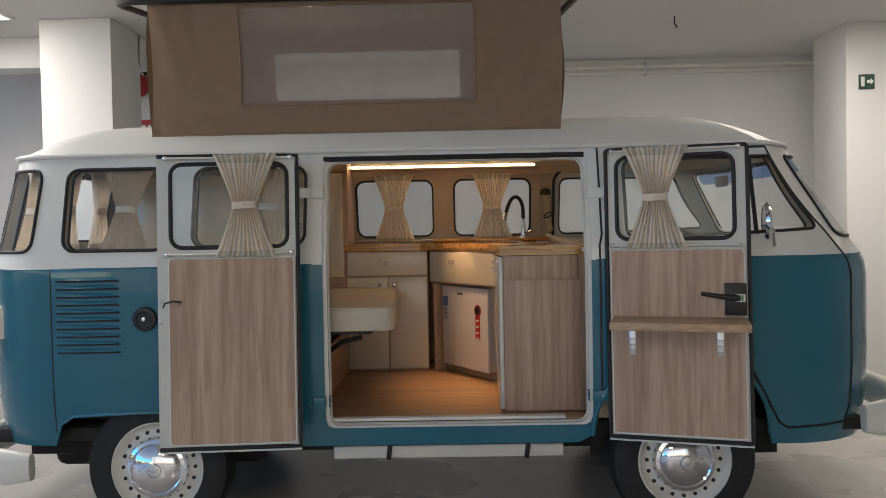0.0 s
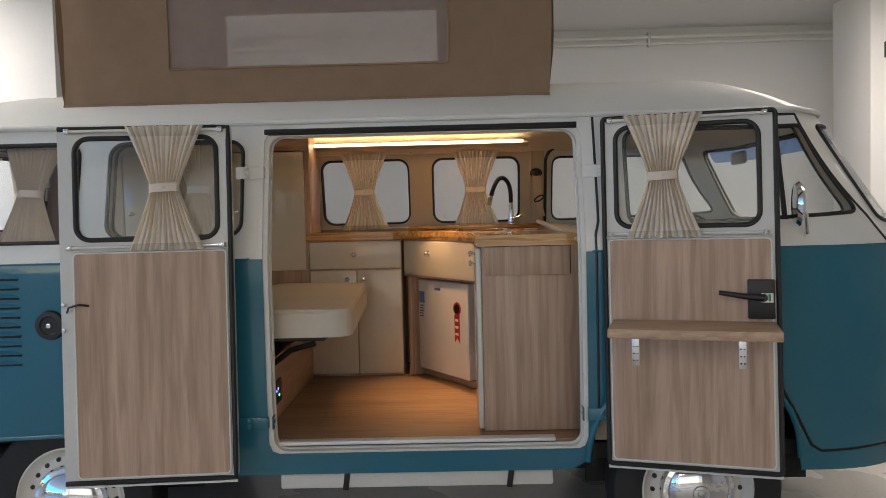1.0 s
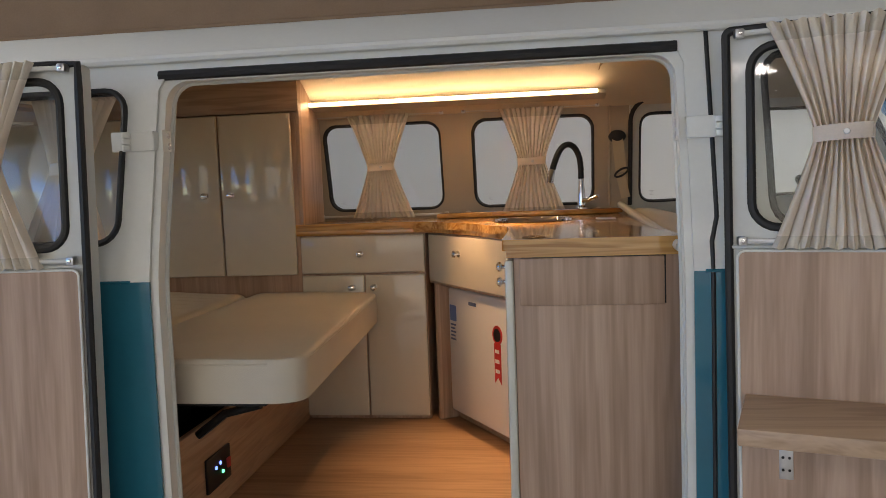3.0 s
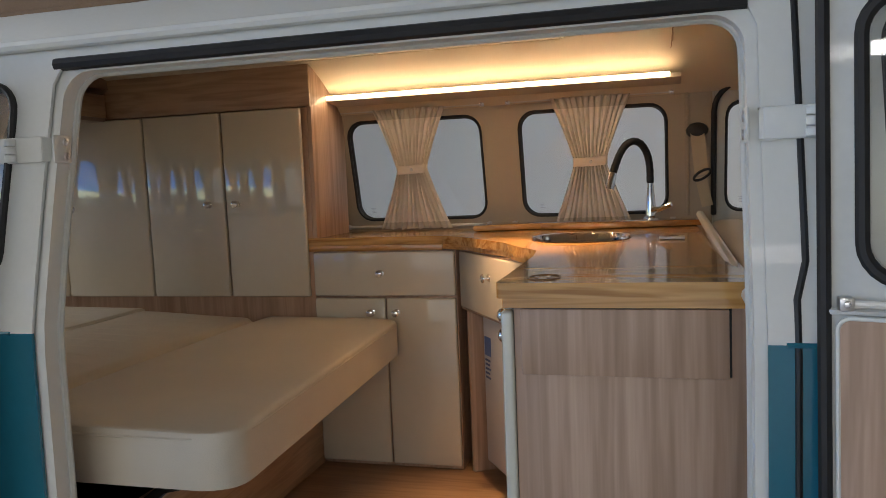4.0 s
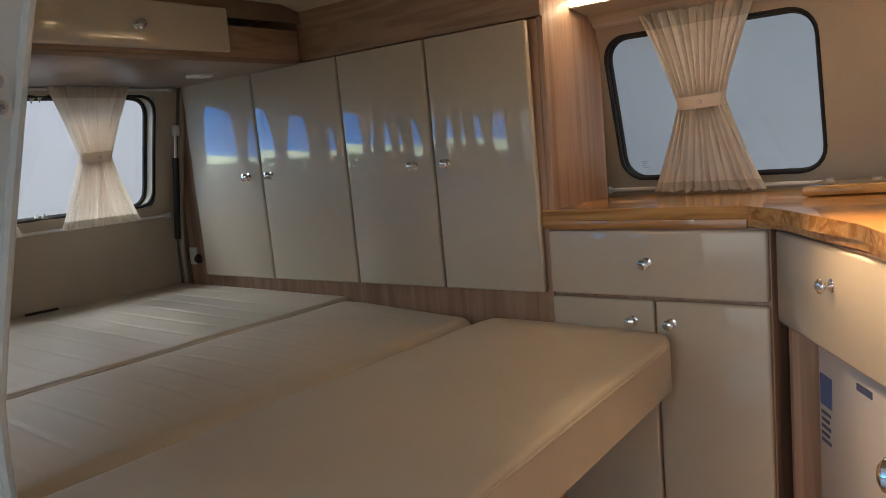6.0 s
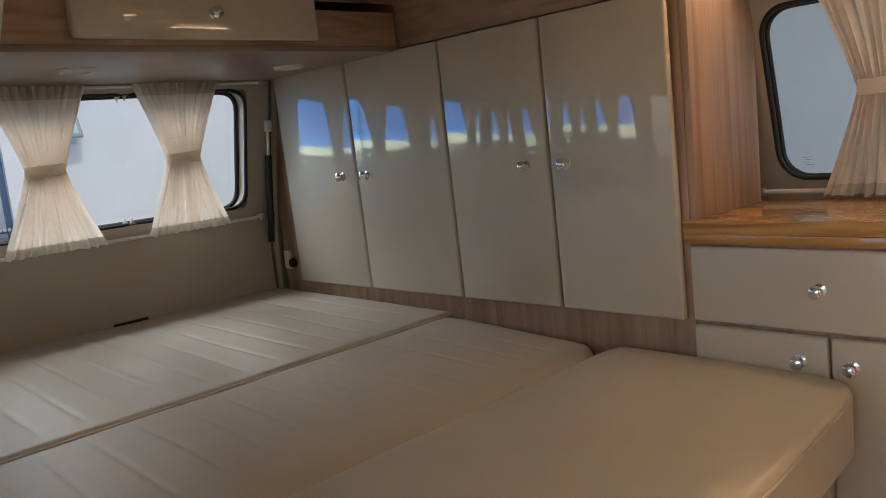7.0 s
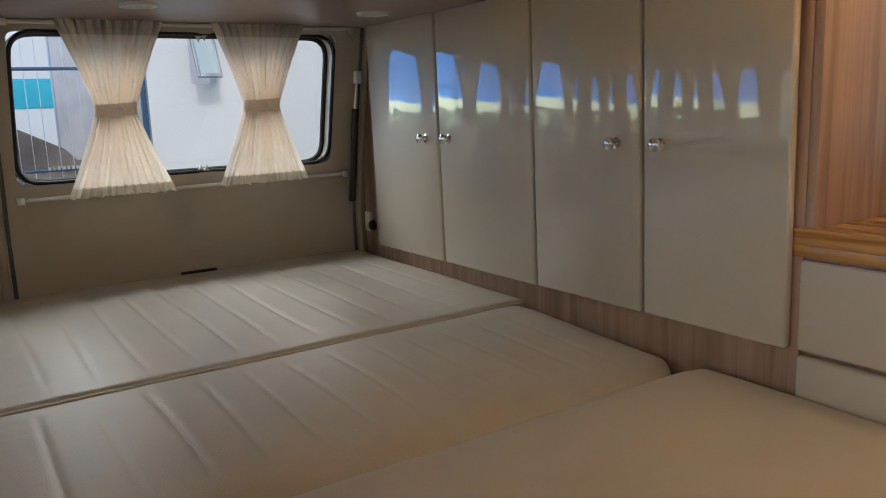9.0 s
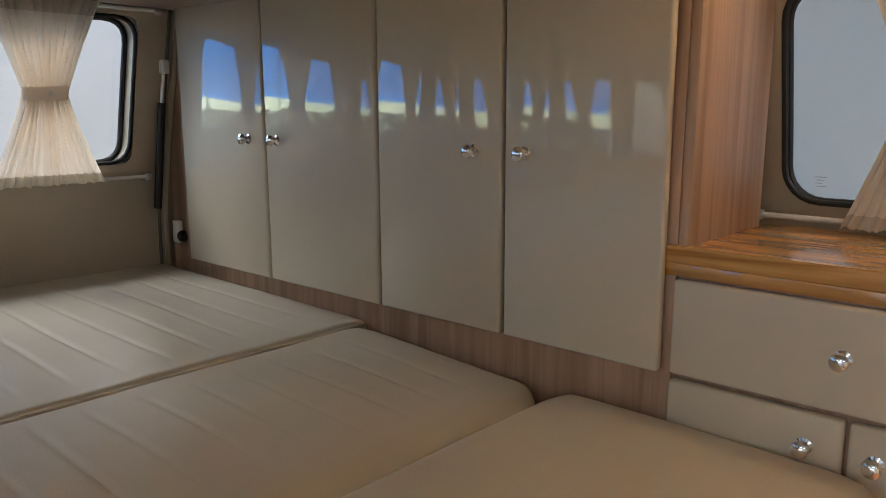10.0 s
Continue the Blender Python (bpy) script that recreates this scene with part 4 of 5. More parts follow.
# fridge in the corner
fr = thing("fridge", "small white fridge with paper labels and a red rosette sticker", "fridge")
part("body", moved(box(0.05, 0.52, 0.115, 0.50, 0.570, 1.055, 0.008), CM), FRIDGE, fr)
fd = part("door", moved(box(0.05, 0.52, 0.055, 0.112, 0.575, 1.055, 0.008, 3), CM), FRIDGE, fr, "white enamelled fridge door")
LABELINK = mat("blue_grey_print", (0.10, 0.13, 0.25), 0.5, var=0.1)
REDINK = mat("red_print", (0.55, 0.03, 0.03), 0.45, var=0.05)
part("label", moved(box(0.065, 0.115, 0.0535, 0.055, 0.93, 0.99, 0), CM), mat("energy_label_blue", (0.12, 0.2, 0.45), 0.4, var=0.1), fd, "blue and white energy label")
for i in range(5):
    part("print_line", moved(box(0.068, 0.068 + 0.04 - 0.006 * (i % 2), 0.0535, 0.055, 0.912 - i * 0.014, 0.918 - i * 0.014, 0), CM), LABELINK, fd)
part("badge", moved(box(0.22, 0.275, 0.0525, 0.055, 1.005, 1.018, 0.001), CM), LABELINK, fd, "small grey badge")
part("rosette", moved(lathe([(0, 0.0025), (0.032, 0.0025), (0.034, 0.0)], 28, "y"), CM @ Matrix.Translation((0.425, 0.055, 0.925))), REDINK, fd, "red rosette sticker")
part("rosette_centre", moved(lathe([(0, 0.0035), (0.023, 0.0035), (0.024, 0.002)], 28, "y"), CM @ Matrix.Translation((0.425, 0.055, 0.925))), BLACK, fd)
part("ribbon", moved(prism([(0.403, 0.895), (0.447, 0.895), (0.447, 0.755), (0.425, 0.778), (0.403, 0.755)], 0.0, 0.002), CM @ Matrix.Translation((0, 0.0545, 0)) @ Matrix.Rotation(radians(90), 4, "X")), REDINK, fd, "red ribbon sticker")
for i in range(3):
    part("ribbon_print", moved(box(0.412, 0.438, 0.0505, 0.0523, 0.862 - i * 0.035, 0.874 - i * 0.035, 0), CM), WHITEPL, fd)

# worktop cabinet beside the doorway
wc = thing("sink_cabinet", "oak cabinet end under the worktop beside the doorway", "cabinet")
part("end_panel", box(0.482, 0.868, 3.527, 3.543, 0.535, 1.270, 0.002), OAK, wc, "pale oak end panel")
part("shadow_gap", box(0.499, 0.833, 3.5245, 3.5265, 1.155, 1.2685), BLACK, wc)
part("upper_board", box(0.495, 0.829, 3.5185, 3.527, 1.153, 1.266, 0.002), OAK, wc, "pale oak flap board")
part("front_edge", box(0.460, 0.481, 3.521, 3.547, 0.545, 1.262, 0.006, 3), mat("pale_edge_lacquer", (0.60, 0.60, 0.53), 0.2, coat=0.6, var=0.03), wc, "pale glossy door edge")
sd = part("side_door", box(0.459, 0.480, 3.549, 4.10, 0.545, 1.262, 0.006, 3), LACQ, wc, "beige lacquered side door")
for z in (1.236, 1.198):
    part("knob", moved(knob(), Matrix.Translation((0.459, 3.63, z)) @ Matrix.Rotation(radians(-90), 4, "Z")), CHROME, sd, "small chrome knob")
part("back_panel", box(0.836, 0.85, 3.545, 4.96, 0.53, 1.262, 0.002), OAK, wc)

# worktop: L-shaped varnished slab with a raw front edge
wt_pts = [(-0.428, 4.662), (-0.428, 4.6705), (-0.393, 4.6715), (-0.393, 4.985), (0.845, 4.985), (0.845, 3.80), (0.868, 3.79), (0.868, 3.508), (0.456, 3.503), (0.455, 3.66), (0.452, 3.95), (0.440, 4.09), (0.36, 4.235), (0.30, 4.36), (0.20, 4.49), (0.125, 4.60), (0.04, 4.662), (-0.12, 4.666)]
wt = thing("worktop", "glossy varnished pine worktop with knots and a natural edge", "worktop")
SINK = (0.512, 4.445, 0.128, 0.143)
hole = [(SINK[0] + SINK[2] * math.cos(a * math.pi / 16), SINK[1] + SINK[3] * math.sin(a * math.pi / 16)) for a in range(32)]


def flat_at(z):
    return lambda u, v, d=0.0: (u, v, z - d)


slab = sheet(rpoly(wt_pts, 0.012, 3), [hole], flat_at(1.312), 0.05, 0.026)
for v in slab.verts:
    r = noise.noise(Vector((v.co.x * 9, v.co.y * 9, v.co.z * 30)))
    if 0.0 < v.co.x < 0.47 and 4.05 < v.co.y < 4.66:
        v.co.x += 0.006 * r
        v.co.y += 0.006 * r
part("slab", slab, PINE, wt)
inset = [(-0.393, 4.674), (-0.393, 4.98), (0.84, 4.98), (0.84, 3.79), (0.863, 3.78), (0.863, 3.514), (0.466, 3.511), (0.465, 3.66), (0.462, 3.95), (0.452, 4.095), (0.37, 4.245), (0.31, 4.37), (0.21, 4.50), (0.135, 4.61), (0.045, 4.672)]
part("under_board", sheet(inset, [[(SINK[0] + 0.138 * math.cos(a * math.pi / 16), SINK[1] + 0.152 * math.sin(a * math.pi / 16)) for a in range(32)]], flat_at(1.2855), 0.08, 0.0165), PINEX, wt, "recessed lower layer of the worktop")
part("back_upstand", prism([(0.12, 4.80), (0.34, 4.86), (0.50, 4.79), (0.66, 4.83), (0.86, 4.87), (0.86, 4.975), (0.12, 4.975)], 1.3135, 1.334, 0.006), PINEX, wt, "raised natural-edge board behind the sink")
BURNT = mat("burnt_mark", (0.22, 0.11, 0.04), 0.3, coat=0.5, var=0.2)
part("inlay_ring", moved(tube([(0.027 * math.cos(a * math.pi / 16), 0.036 * math.sin(a * math.pi / 16), 0) for a in range(32)], 0.0012, 5, True), Matrix.Translation((0.53, 3.575, 1.3132))), BURNT, wt, "burnt oval mark")
for x in (-0.014, 0.006):
    part("inlay_stroke", moved(box(x - 0.003, x + 0.003, -0.012, 0.012, 0, 0.0008), Matrix.Translation((0.53, 3.575, 1.3132))), BURNT, wt)

part("edge_strip", box(-0.427, 0.045, 4.6635, 4.6735, 1.2665, 1.2855, 0.001), PINEX, wt)

# sink and tap
sk = thing("sink", "round stainless steel sink let into the worktop", "sink")
bowl = lathe([(0.172, 0.0), (0.170, 0.006), (0.156, 0.005), (0.148, -0.004), (0.140, -0.09), (0.11, -0.125), (0.03, -0.132), (0, -0.132)], 40)
part("bowl", moved(bowl, Matrix.Translation((SINK[0], SINK[1], 1.3135)) @ Matrix.Diagonal((0.80, 0.90, 1, 1))), CHROME, sk)
part("drain", moved(lathe([(0.028, 0.002), (0.02, 0.004), (0, 0.001)], 20), Matrix.Translation((SINK[0], SINK[1], 1.178))), BLACK, sk)
tp = thing("tap", "chrome tap with a black flexible spout", "tap")
part("base", moved(lathe([(0.026, 0), (0.026, 0.012), (0.017, 0.02), (0.015, 0.075), (0.012, 0.10), (0.010, 0.13), (0, 0.13)], 20), Matrix.Translation((0.70, 4.90, 1.328))), CHROME, tp)
arc = [(0.70, 4.90, 1.455), (0.700, 4.897, 1.52), (0.692, 4.89, 1.565), (0.670, 4.875, 1.605), (0.638, 4.852, 1.622), (0.604, 4.83, 1.612), (0.575, 4.808, 1.575), (0.556, 4.794, 1.53), (0.545, 4.785, 1.50)]
cv = []
arc = [(0.70 + (x - 0.70) * 0.74, 4.90 + (y - 4.90) * 0.74, 1.455 + (z - 1.455) * 0.84) for x, y, z in arc]
for i in range(len(arc) - 1):
    for j in range(4):
        cv.append(Vector(arc[i]).lerp(Vector(arc[i + 1]), j / 4))
cv.append(Vector(arc[-1]))
for _ in range(3):
    cv = [cv[0]] + [(cv[i - 1] + cv[i] * 2 + cv[i + 1]) / 4 for i in range(1, len(cv) - 1)] + [cv[-1]]
part("spout", tube(cv, [0.0115 + (0.0012 if i % 2 else 0) for i in range(len(cv))], 12), BLACK, tp, "black ribbed flexible spout")
part("nozzle", tube([arc[-1], (arc[-1][0] - 0.006, arc[-1][1] - 0.004, arc[-1][2] - 0.024), (arc[-1][0] - 0.011, arc[-1][1] - 0.008, arc[-1][2] - 0.052)], [0.0125, 0.014, 0.0135], 14), CHROME, tp, "chrome nozzle")
part("lever", tube([(0.705, 4.895, 1.365), (0.73, 4.87, 1.37), (0.765, 4.85, 1.385)], [0.012, 0.008, 0.007], 10), CHROME, tp, "chrome lever")
sock = thing("worktop_socket", "white pop-up socket set into the worktop", "socket")
part("plate", box(0.725, 0.79, 4.33, 4.39, 1.3135, 1.319, 0.003), WHITEPL, sock)
part("slot", box(0.74, 0.775, 4.362, 4.372, 1.3192, 1.3205, 0.0005), BLACK, sock)

# seat back between cabin and cab
cs = thing("cab_seat", "cream vinyl cab bench with a rounded backrest", "seat")
bk = box(0.872, 1.02, 3.48, 4.92, 0.80, 1.33, 0.05, 4)
part("backrest", moved(bk, Matrix.Identity(4)), VINYL, cs)
part("seat", box(1.02, 1.55, 3.50, 4.90, 0.80, 0.95, 0.05, 4), VINYL, cs)
part("base", box(0.90, 1.50, 3.52, 4.88, 0.53, 0.80, 0.01), LINING, cs)
part("rail", tube([(0.858, 3.46, 1.29), (0.858, 4.94, 1.345)], 0.013, 10), RIM, cs, "cream rail on the partition")

# bed
def cushion(x0, x1, y0, y1, z0, za, zb, lines, ra=0.02, rb=0.02, ry=0.03, crown=0.01, nx=60, ny=260, cut=None, rc=0.0, skew=0.0):
    """A quilted cushion: top height za at x0 to zb at x1, edges rounded by ra, rb and ry, with stitched channels along x."""
    bm = bmesh.new()
    P = []
    xs = [x0 + (x1 - x0) * (0.5 - 0.5 * math.cos(math.pi * i / nx)) for i in range(nx + 1)]
    ys = [y0 + (y1 - y0) * j / ny for j in range(ny + 1)]

    def drop(e, r):
        return r - math.sqrt(max(0.0, r * r - (r - e) ** 2)) if e < r else 0.0
    for x in xs:
        row = []
        u = (x - x0) / (x1 - x0)
        for y in ys:
            v = (y - y0) / (y1 - y0)
            h = za + (zb - za) * u - max(drop(x - x0, ra), drop(x1 - x, rb)) - drop(min(y - y0, y1 - y), ry)
            h += crown * math.sin(math.pi * u) * math.sin(math.pi * v) + 0.0022 * noise.noise(Vector((x * 4, y * 4, 1))) + 0.0008 * noise.noise(Vector((x * 30, y * 8, 4)))
            for ly, la, lb in lines:
                g = abs(y - ly - 0.003 * math.sin(7 * x + 20 * ly))
                if g < 0.0085 and la < u < lb:
                    h -= 0.0028 * (1 - g / 0.0085) * min(1, (u - la) * 7, (lb - u) * 7)
            qx, qy = x, y
            if rc:
                cx, cy = min(max(x, x0 + rc), x1 - rc), min(max(y, y0 + rc), y1 - rc)
                px, py = (x - cx) / rc, (y - cy) / rc
                if px and py:
                    qx, qy = cx + rc * px * math.sqrt(1 - py * py / 2), cy + rc * py * math.sqrt(1 - px * px / 2)
            qx += skew * (y1 - y) / (y1 - y0) * u
            row.append(bm.verts.new((qx, qy, max(h, z0 + 0.005))))
        P.append(row)
    for i in range(nx):
        for j in range(ny):
            if cut and inside(((xs[i] + xs[i + 1]) / 2, (ys[j] + ys[j + 1]) / 2), cut):
                continue
            bm.faces.new((P[i][j], P[i + 1][j], P[i + 1][j + 1], P[i][j + 1]))
    rim = [P[i][0] for i in range(nx + 1)] + [P[nx][j] for j in range(1, ny + 1)] + [P[i][ny] for i in range(nx - 1, -1, -1)] + [P[0][j] for j in range(ny - 1, 0, -1)]
    low = [bm.verts.new((v.co.x, v.co.y, z0)) for v in rim]
    for i in range(len(rim)):
        j = (i + 1) % len(rim)
        bm.faces.new((rim[i], rim[j], low[j], low[i]))
    bm.faces.new(low)
    return bm


bed = thing("bed", "folded-out bed with three cream quilted vinyl cushions", "bed")
ch = [3.52 + 0.083 * i for i in range(14)]
NOTCH = rpoly([(-1.43, 3.36), (-1.330, 3.505), (-1.215, 3.535), (-1.10, 3.36)], 0.03, 4)
part("rear_cushion", cushion(-1.93, -1.088, 3.405, 4.668, 0.935, 1.085, 1.072, [(y + 0.06, 0.04, 0.98) for y in ch], ra=0.03, rb=0.012, ry=0.02, crown=0.004, nx=90, cut=NOTCH), VINYL, bed, "quilted cream vinyl rear cushion")
part("notch_piping", tube([(x, y, 1.073) for x, y in NOTCH if y > 3.415], 0.0085, 8), VINYL, bed, "stitched piping")
part("notch_wall", reveal(lambda u, v, d=0.0: (u, v, 1.073 - d), NOTCH, 0.0, 0.13), VINYL, bed)
part("middle_cushion", cushion(-1.084, -0.612, 3.395, 4.655, 0.935, 1.066, 1.043, [(y + 0.03, 0.06, 0.86) for y in ch[:14]], ra=0.012, rb=0.05, ry=0.03, crown=0.012, rc=0.07), VINYL, bed, "quilted cream vinyl middle cushion")
part("front_cushion", cushion(-0.612, -0.098, 3.45, 4.648, 0.935, 1.050, 1.042, [], ra=0.045, rb=0.012, ry=0.012, crown=0.010, rc=0.075, skew=0.07), VINYL, bed, "plain cream vinyl front cushion")
part("piping", tube([(-1.087, 3.42 + 1.235 * i / 20, 1.064) for i in range(21)], 0.004, 6), VINYL, bed, "stitched piping")
pp = rpoly([(-0.027, 3.449), (-0.097, 4.649), (-0.60, 4.649), (-0.60, 3.449)], 0.12, 7)
part("piping", tube([(x, y, 1.031) for x, y in pp], 0.003, 6, True), VINYL, bed, "stitched piping")
part("support_board", box(-1.90, -0.14, 3.50, 4.64, 0.914, 0.934, 0.002), BLACK, bed, "black support board")
part("hinge_arm", tube([(-0.38, 3.62, 0.80), (-0.30, 3.62, 0.86), (-0.20, 3.62, 0.885)], 0.012, 8), BLACK, bed, "black folding hinge arm")
bb = thing("storage_box", "oak storage box under the bed with a control panel", "storage box")
part("front_board", moved(box(-0.425, -0.407, 3.47, 4.66, 0.532, 0.80, 0.002), Matrix.Identity(4)), OAKY, bb)
part("top_rail", box(-0.90, -0.425, 3.49, 3.505, 0.532, 0.80, 0.002), OAKX, bb)
part("carcass", box(-1.86, -0.90, 3.50, 4.64, 0.532, 0.913, 0.002), BLACK, bb)
cp = part("control_panel", box(-0.407, -0.398, 3.70, 3.86, 0.60, 0.70, 0.003), BLACK, bb, "black control panel with indicator lights")
for y, z, c, nm in ((3.755, 0.66, (0.1, 0.2, 1.0), "blue_led"), (3.785, 0.665, (0.1, 0.2, 1.0), "blue_led"), (3.80, 0.635, (0.05, 1.0, 0.35), "green_led")):
    part("indicator_light", moved(lathe([(0, 0.004), (0.005, 0.003), (0.006, 0)], 12, "x"), Matrix.Translation((-0.398, y, z))), emit(nm, c, 2.0), cp)
part("red_switch", box(-0.398, -0.390, 3.825, 3.845, 0.635, 0.665, 0.003), REDINK, cp)

# curtains
def curtain(name, M, wt, ww, wb, h, label, group, seed):
    """An hourglass curtain gathered on two rods: local x across, z up from the bottom, facing -y."""
    c = thing(name, label, "curtain", group)
    nc, nr = 120, 36
    bm = bmesh.new()
    G = []
    for r in range(nr + 1):
        v = r / nr
        if v < 0.5:
            k = (0.5 - v) / 0.5
            w = ww + (wb - ww) * k ** 1.15
        else:
            k = (v - 0.5) / 0.5
            w = ww + (wt - ww) * k ** 1.15
        row = []
        for i in range(nc + 1):
            u = i / nc - 0.5
            ph = 2 * math.pi * 12 * u + 2.4 * noise.noise(Vector((u * 5, seed, v * 0.7)))
            amp = 0.0095 + 0.004 * (1 - k) + 0.003 * noise.noise(Vector((u * 9, v * 3, seed)))
            y = -0.012 + amp * math.sin(ph) + 0.003 * math.sin(ph * 2.3 + 4 * v)
            if k > 0.9:
                y += 0.003 * math.sin(ph * 3 + seed)
            z = h * v + (0.004 * noise.noise(Vector((u * 22, seed, r))) + 0.002 * math.sin(ph * 1.7 + seed) if r in (0, nr) else 0) + (1 - k) * 0.004 * math.sin(ph)
            row.append(bm.verts.new((u * w + 0.004 * math.cos(ph) * k, y, z)))
        G.append(row)
    co = [[tuple(v.co) for v in row] for row in G]
    bm.free()
    for nm, r0, r1, mt in (("cloth", 2, nr - 3, CURTAIN), ("hem", 0, 2, CURTAIN_HEM), ("heading", nr - 3, nr, CURTAIN_HEM)):
        b2 = bmesh.new()
        g2 = [[b2.verts.new(q) for q in row] for row in co[r0:r1 + 1]]
        for r in range(r1 - r0):
            for i in range(nc):
                b2.faces.new((g2[r][i], g2[r][i + 1], g2[r + 1][i + 1], g2[r + 1][i]))
        part(nm, moved(b2, M), mt, c, angle=80)
    band = [(ww * 0.54 * math.cos(a * math.pi / 14), -0.012 + 0.024 * math.sin(a * math.pi / 14)) for a in range(28)]
    tb = bmesh.new()
    lo = [tb.verts.new((x, y, h * 0.5 - 0.015 + 0.004 * x / ww)) for x, y in band]
    hi = [tb.verts.new((x, y, h * 0.5 + 0.015 + 0.004 * x / ww)) for x, y in band]
    for i in range(28):
        tb.faces.new((lo[i], lo[(i + 1) % 28], hi[(i + 1) % 28], hi[i]))
    t = part("tieback", moved(tb, M), CURTAIN, c, "cream tieback band")
    part("button", moved(lathe([(0, 0.003), (0.005, 0.0025), (0.006, 0)], 12, "y"), M @ Matrix.Translation((0.004, -0.0365, h * 0.5))), WHITEPL, t, "small round button")
    return c


ROD = mat("clear_rod", (0.70, 0.69, 0.66), 0.2, coat=0.5, var=0.05)


def curtain_rod(a, b, label, group):
    a, b = Vector(a), Vector(b)
    r = thing("curtain_rod", label, "curtain rod", group)
    part("rod", tube([a, b], 0.0055, 10), ROD, r)
    for p in (a, b):
        part("bracket", moved(box(-0.009, 0.009, -0.009, 0.012, -0.009, 0.009, 0.003), Matrix.Translation(p)), STEEL, r, "small metal bracket")
        part("bracket_screw", moved(lathe([(0, 0.004), (0.004, 0.003), (0.005, 0)], 10, "y"), Matrix.Translation(p + Vector((0, -0.009, 0)))), CHROME, r)


def hang(x, z0, z1, f, d, flip=1, low=None):
    """The frame of a curtain on a shell wall at x, from z0 to z1, facing into the van; low is its depth at the foot."""
    lo, hi = Vector(f(x, z0, d if low is None else low)), Vector(f(x, z1, d))
    ex = (Vector(f(x + 0.01, z0, d)) - Vector(f(x - 0.01, z0, d))).normalized() * flip
    ez = (hi - lo).normalized()
    ey = ez.cross(ex)
    return Matrix(((ex.x, ey.x, ez.x, lo.x), (ex.y, ey.y, ez.y, lo.y), (ex.z, ey.z, ez.z, lo.z), (0, 0, 0, 1)))


H0 = 0.435
for i, (xc, x0, x1) in enumerate(((-0.133, -0.412, 0.135), (0.503, 0.228, 0.772))):
    curtain("curtain", hang(xc, 1.322, 1.757, FAR, 0.028, 1, 0.080), 0.268, 0.108, 0.268, H0, "cream pleated curtain tied at the waist, lit warm", "window curtains", 3.1 + i * 4)
    for z in (1.752, 1.327):
        curtain_rod(FAR(x0, z, 0.030 if z > 1.5 else 0.066), FAR(x1, z, 0.030 if z > 1.5 else 0.066), "slim pale curtain rod above or below a window", "curtain rods")
for i, u in enumerate((-0.238, 0.128)):
    curtain("curtain", hang(u, 1.332, 1.748, back_map, 0.072, 1, 0.135), 0.256, 0.092, 0.252, 0.420, "cream pleated curtain, translucent against the rear window", "window curtains", 11.3 + i * 5)
for z in (1.742, 1.328):
    rr = thing("curtain_rod", "slim pale curtain rod across the rear hatch", "curtain rod", "curtain rods")
    part("rod", tube([back_map(-0.46, z, 0.070), back_map(-0.01, z, 0.070), back_map(0.01, z, 0.070), back_map(0.40, z, 0.070)], 0.0055, 10), ROD, rr)
    for u in (-0.46, 0.40):
        part("bracket", moved(box(-0.012, 0.010, -0.010, 0.010, -0.010, 0.010, 0.003), Matrix.Translation(back_map(u, z, 0.068))), STEEL, rr, "small metal bracket")
for xc, w, sd in ((-1.262, 0.26, 21), (-0.60, 0.25, 26), (-1.80, 0.19, 31)):
    lo = hang(xc, 1.305, 1.735, NEAR, 0.068, -1)
    curtain("curtain", lo, w, 0.095, w, 0.432, "cream pleated curtain at a door-side window", "window curtains", sd)
for a, b in ((-1.53, -1.02), (-0.935, -0.40), (-2.05, -1.64)):
    for z in (1.728, 1.312):
        ps = [NEAR(a + (b - a) * i / 8, z, 0.068) for i in range(9)]
        rr = thing("curtain_rod", "slim pale curtain rod at a door-side window", "curtain rod", "curtain rods")
        part("rod", tube(ps, 0.0055, 8), ROD, rr)
for P, u, sd, W in ((PL, 0.225, 41, WL), (PR, 0.212, 47, WR)):
    M0 = hang(u, 1.298, 1.738, P, -0.016, 1)
    if M0[1][1] < 0:
        M0 = hang(u, 1.298, 1.738, P, -0.016, -1)
    curtain("curtain", M0, 0.272, 0.098, 0.262, 0.437, "cream pleated curtain on an opened side door", "window curtains", sd)
    for z in (1.722, 1.312):
        curtain_rod(P(0.03, z, -0.016), P(W - 0.04, z, -0.016), "slim clear curtain rod on an opened side door", "curtain rods")

# fittings at the tail
SEAM = mat("grey_green_sealant", (0.10, 0.11, 0.095), 0.6, var=0.2, scale=15)
tr = thing("hatch_trim", "dark seam and beige moulding round the rear hatch", "hatch trim")
for u in (-0.495, 0.440):
    part("seam", tube([back_map(u, 1.04 + 0.725 * i / 8, 0.058) for i in range(9)], 0.005, 8), SEAM, tr, "grey-green sealed seam")
    part("moulding", tube([back_map(u + math.copysign(0.02, u), 1.04 + 0.725 * i / 8, 0.058) for i in range(9)], 0.009, 8), LINING, tr)
part("seam", tube([back_map(-0.49 + 0.93 * i / 10, 1.752, 0.060) for i in range(11)], 0.005, 8), RUBBER, tr, "dark rubber seam")
part("latch_slot", box(-1.897, -1.886, 4.10, 4.20, 1.082, 1.092, 0.002), BLACK, tr, "small black latch slot")
gs = thing("gas_strut", "black gas strut of the rear hatch", "gas strut")
part("cylinder", tube([(-1.845, 4.618, 1.245), (-1.815, 4.630, 1.52)], 0.0105, 12), BLACK, gs)
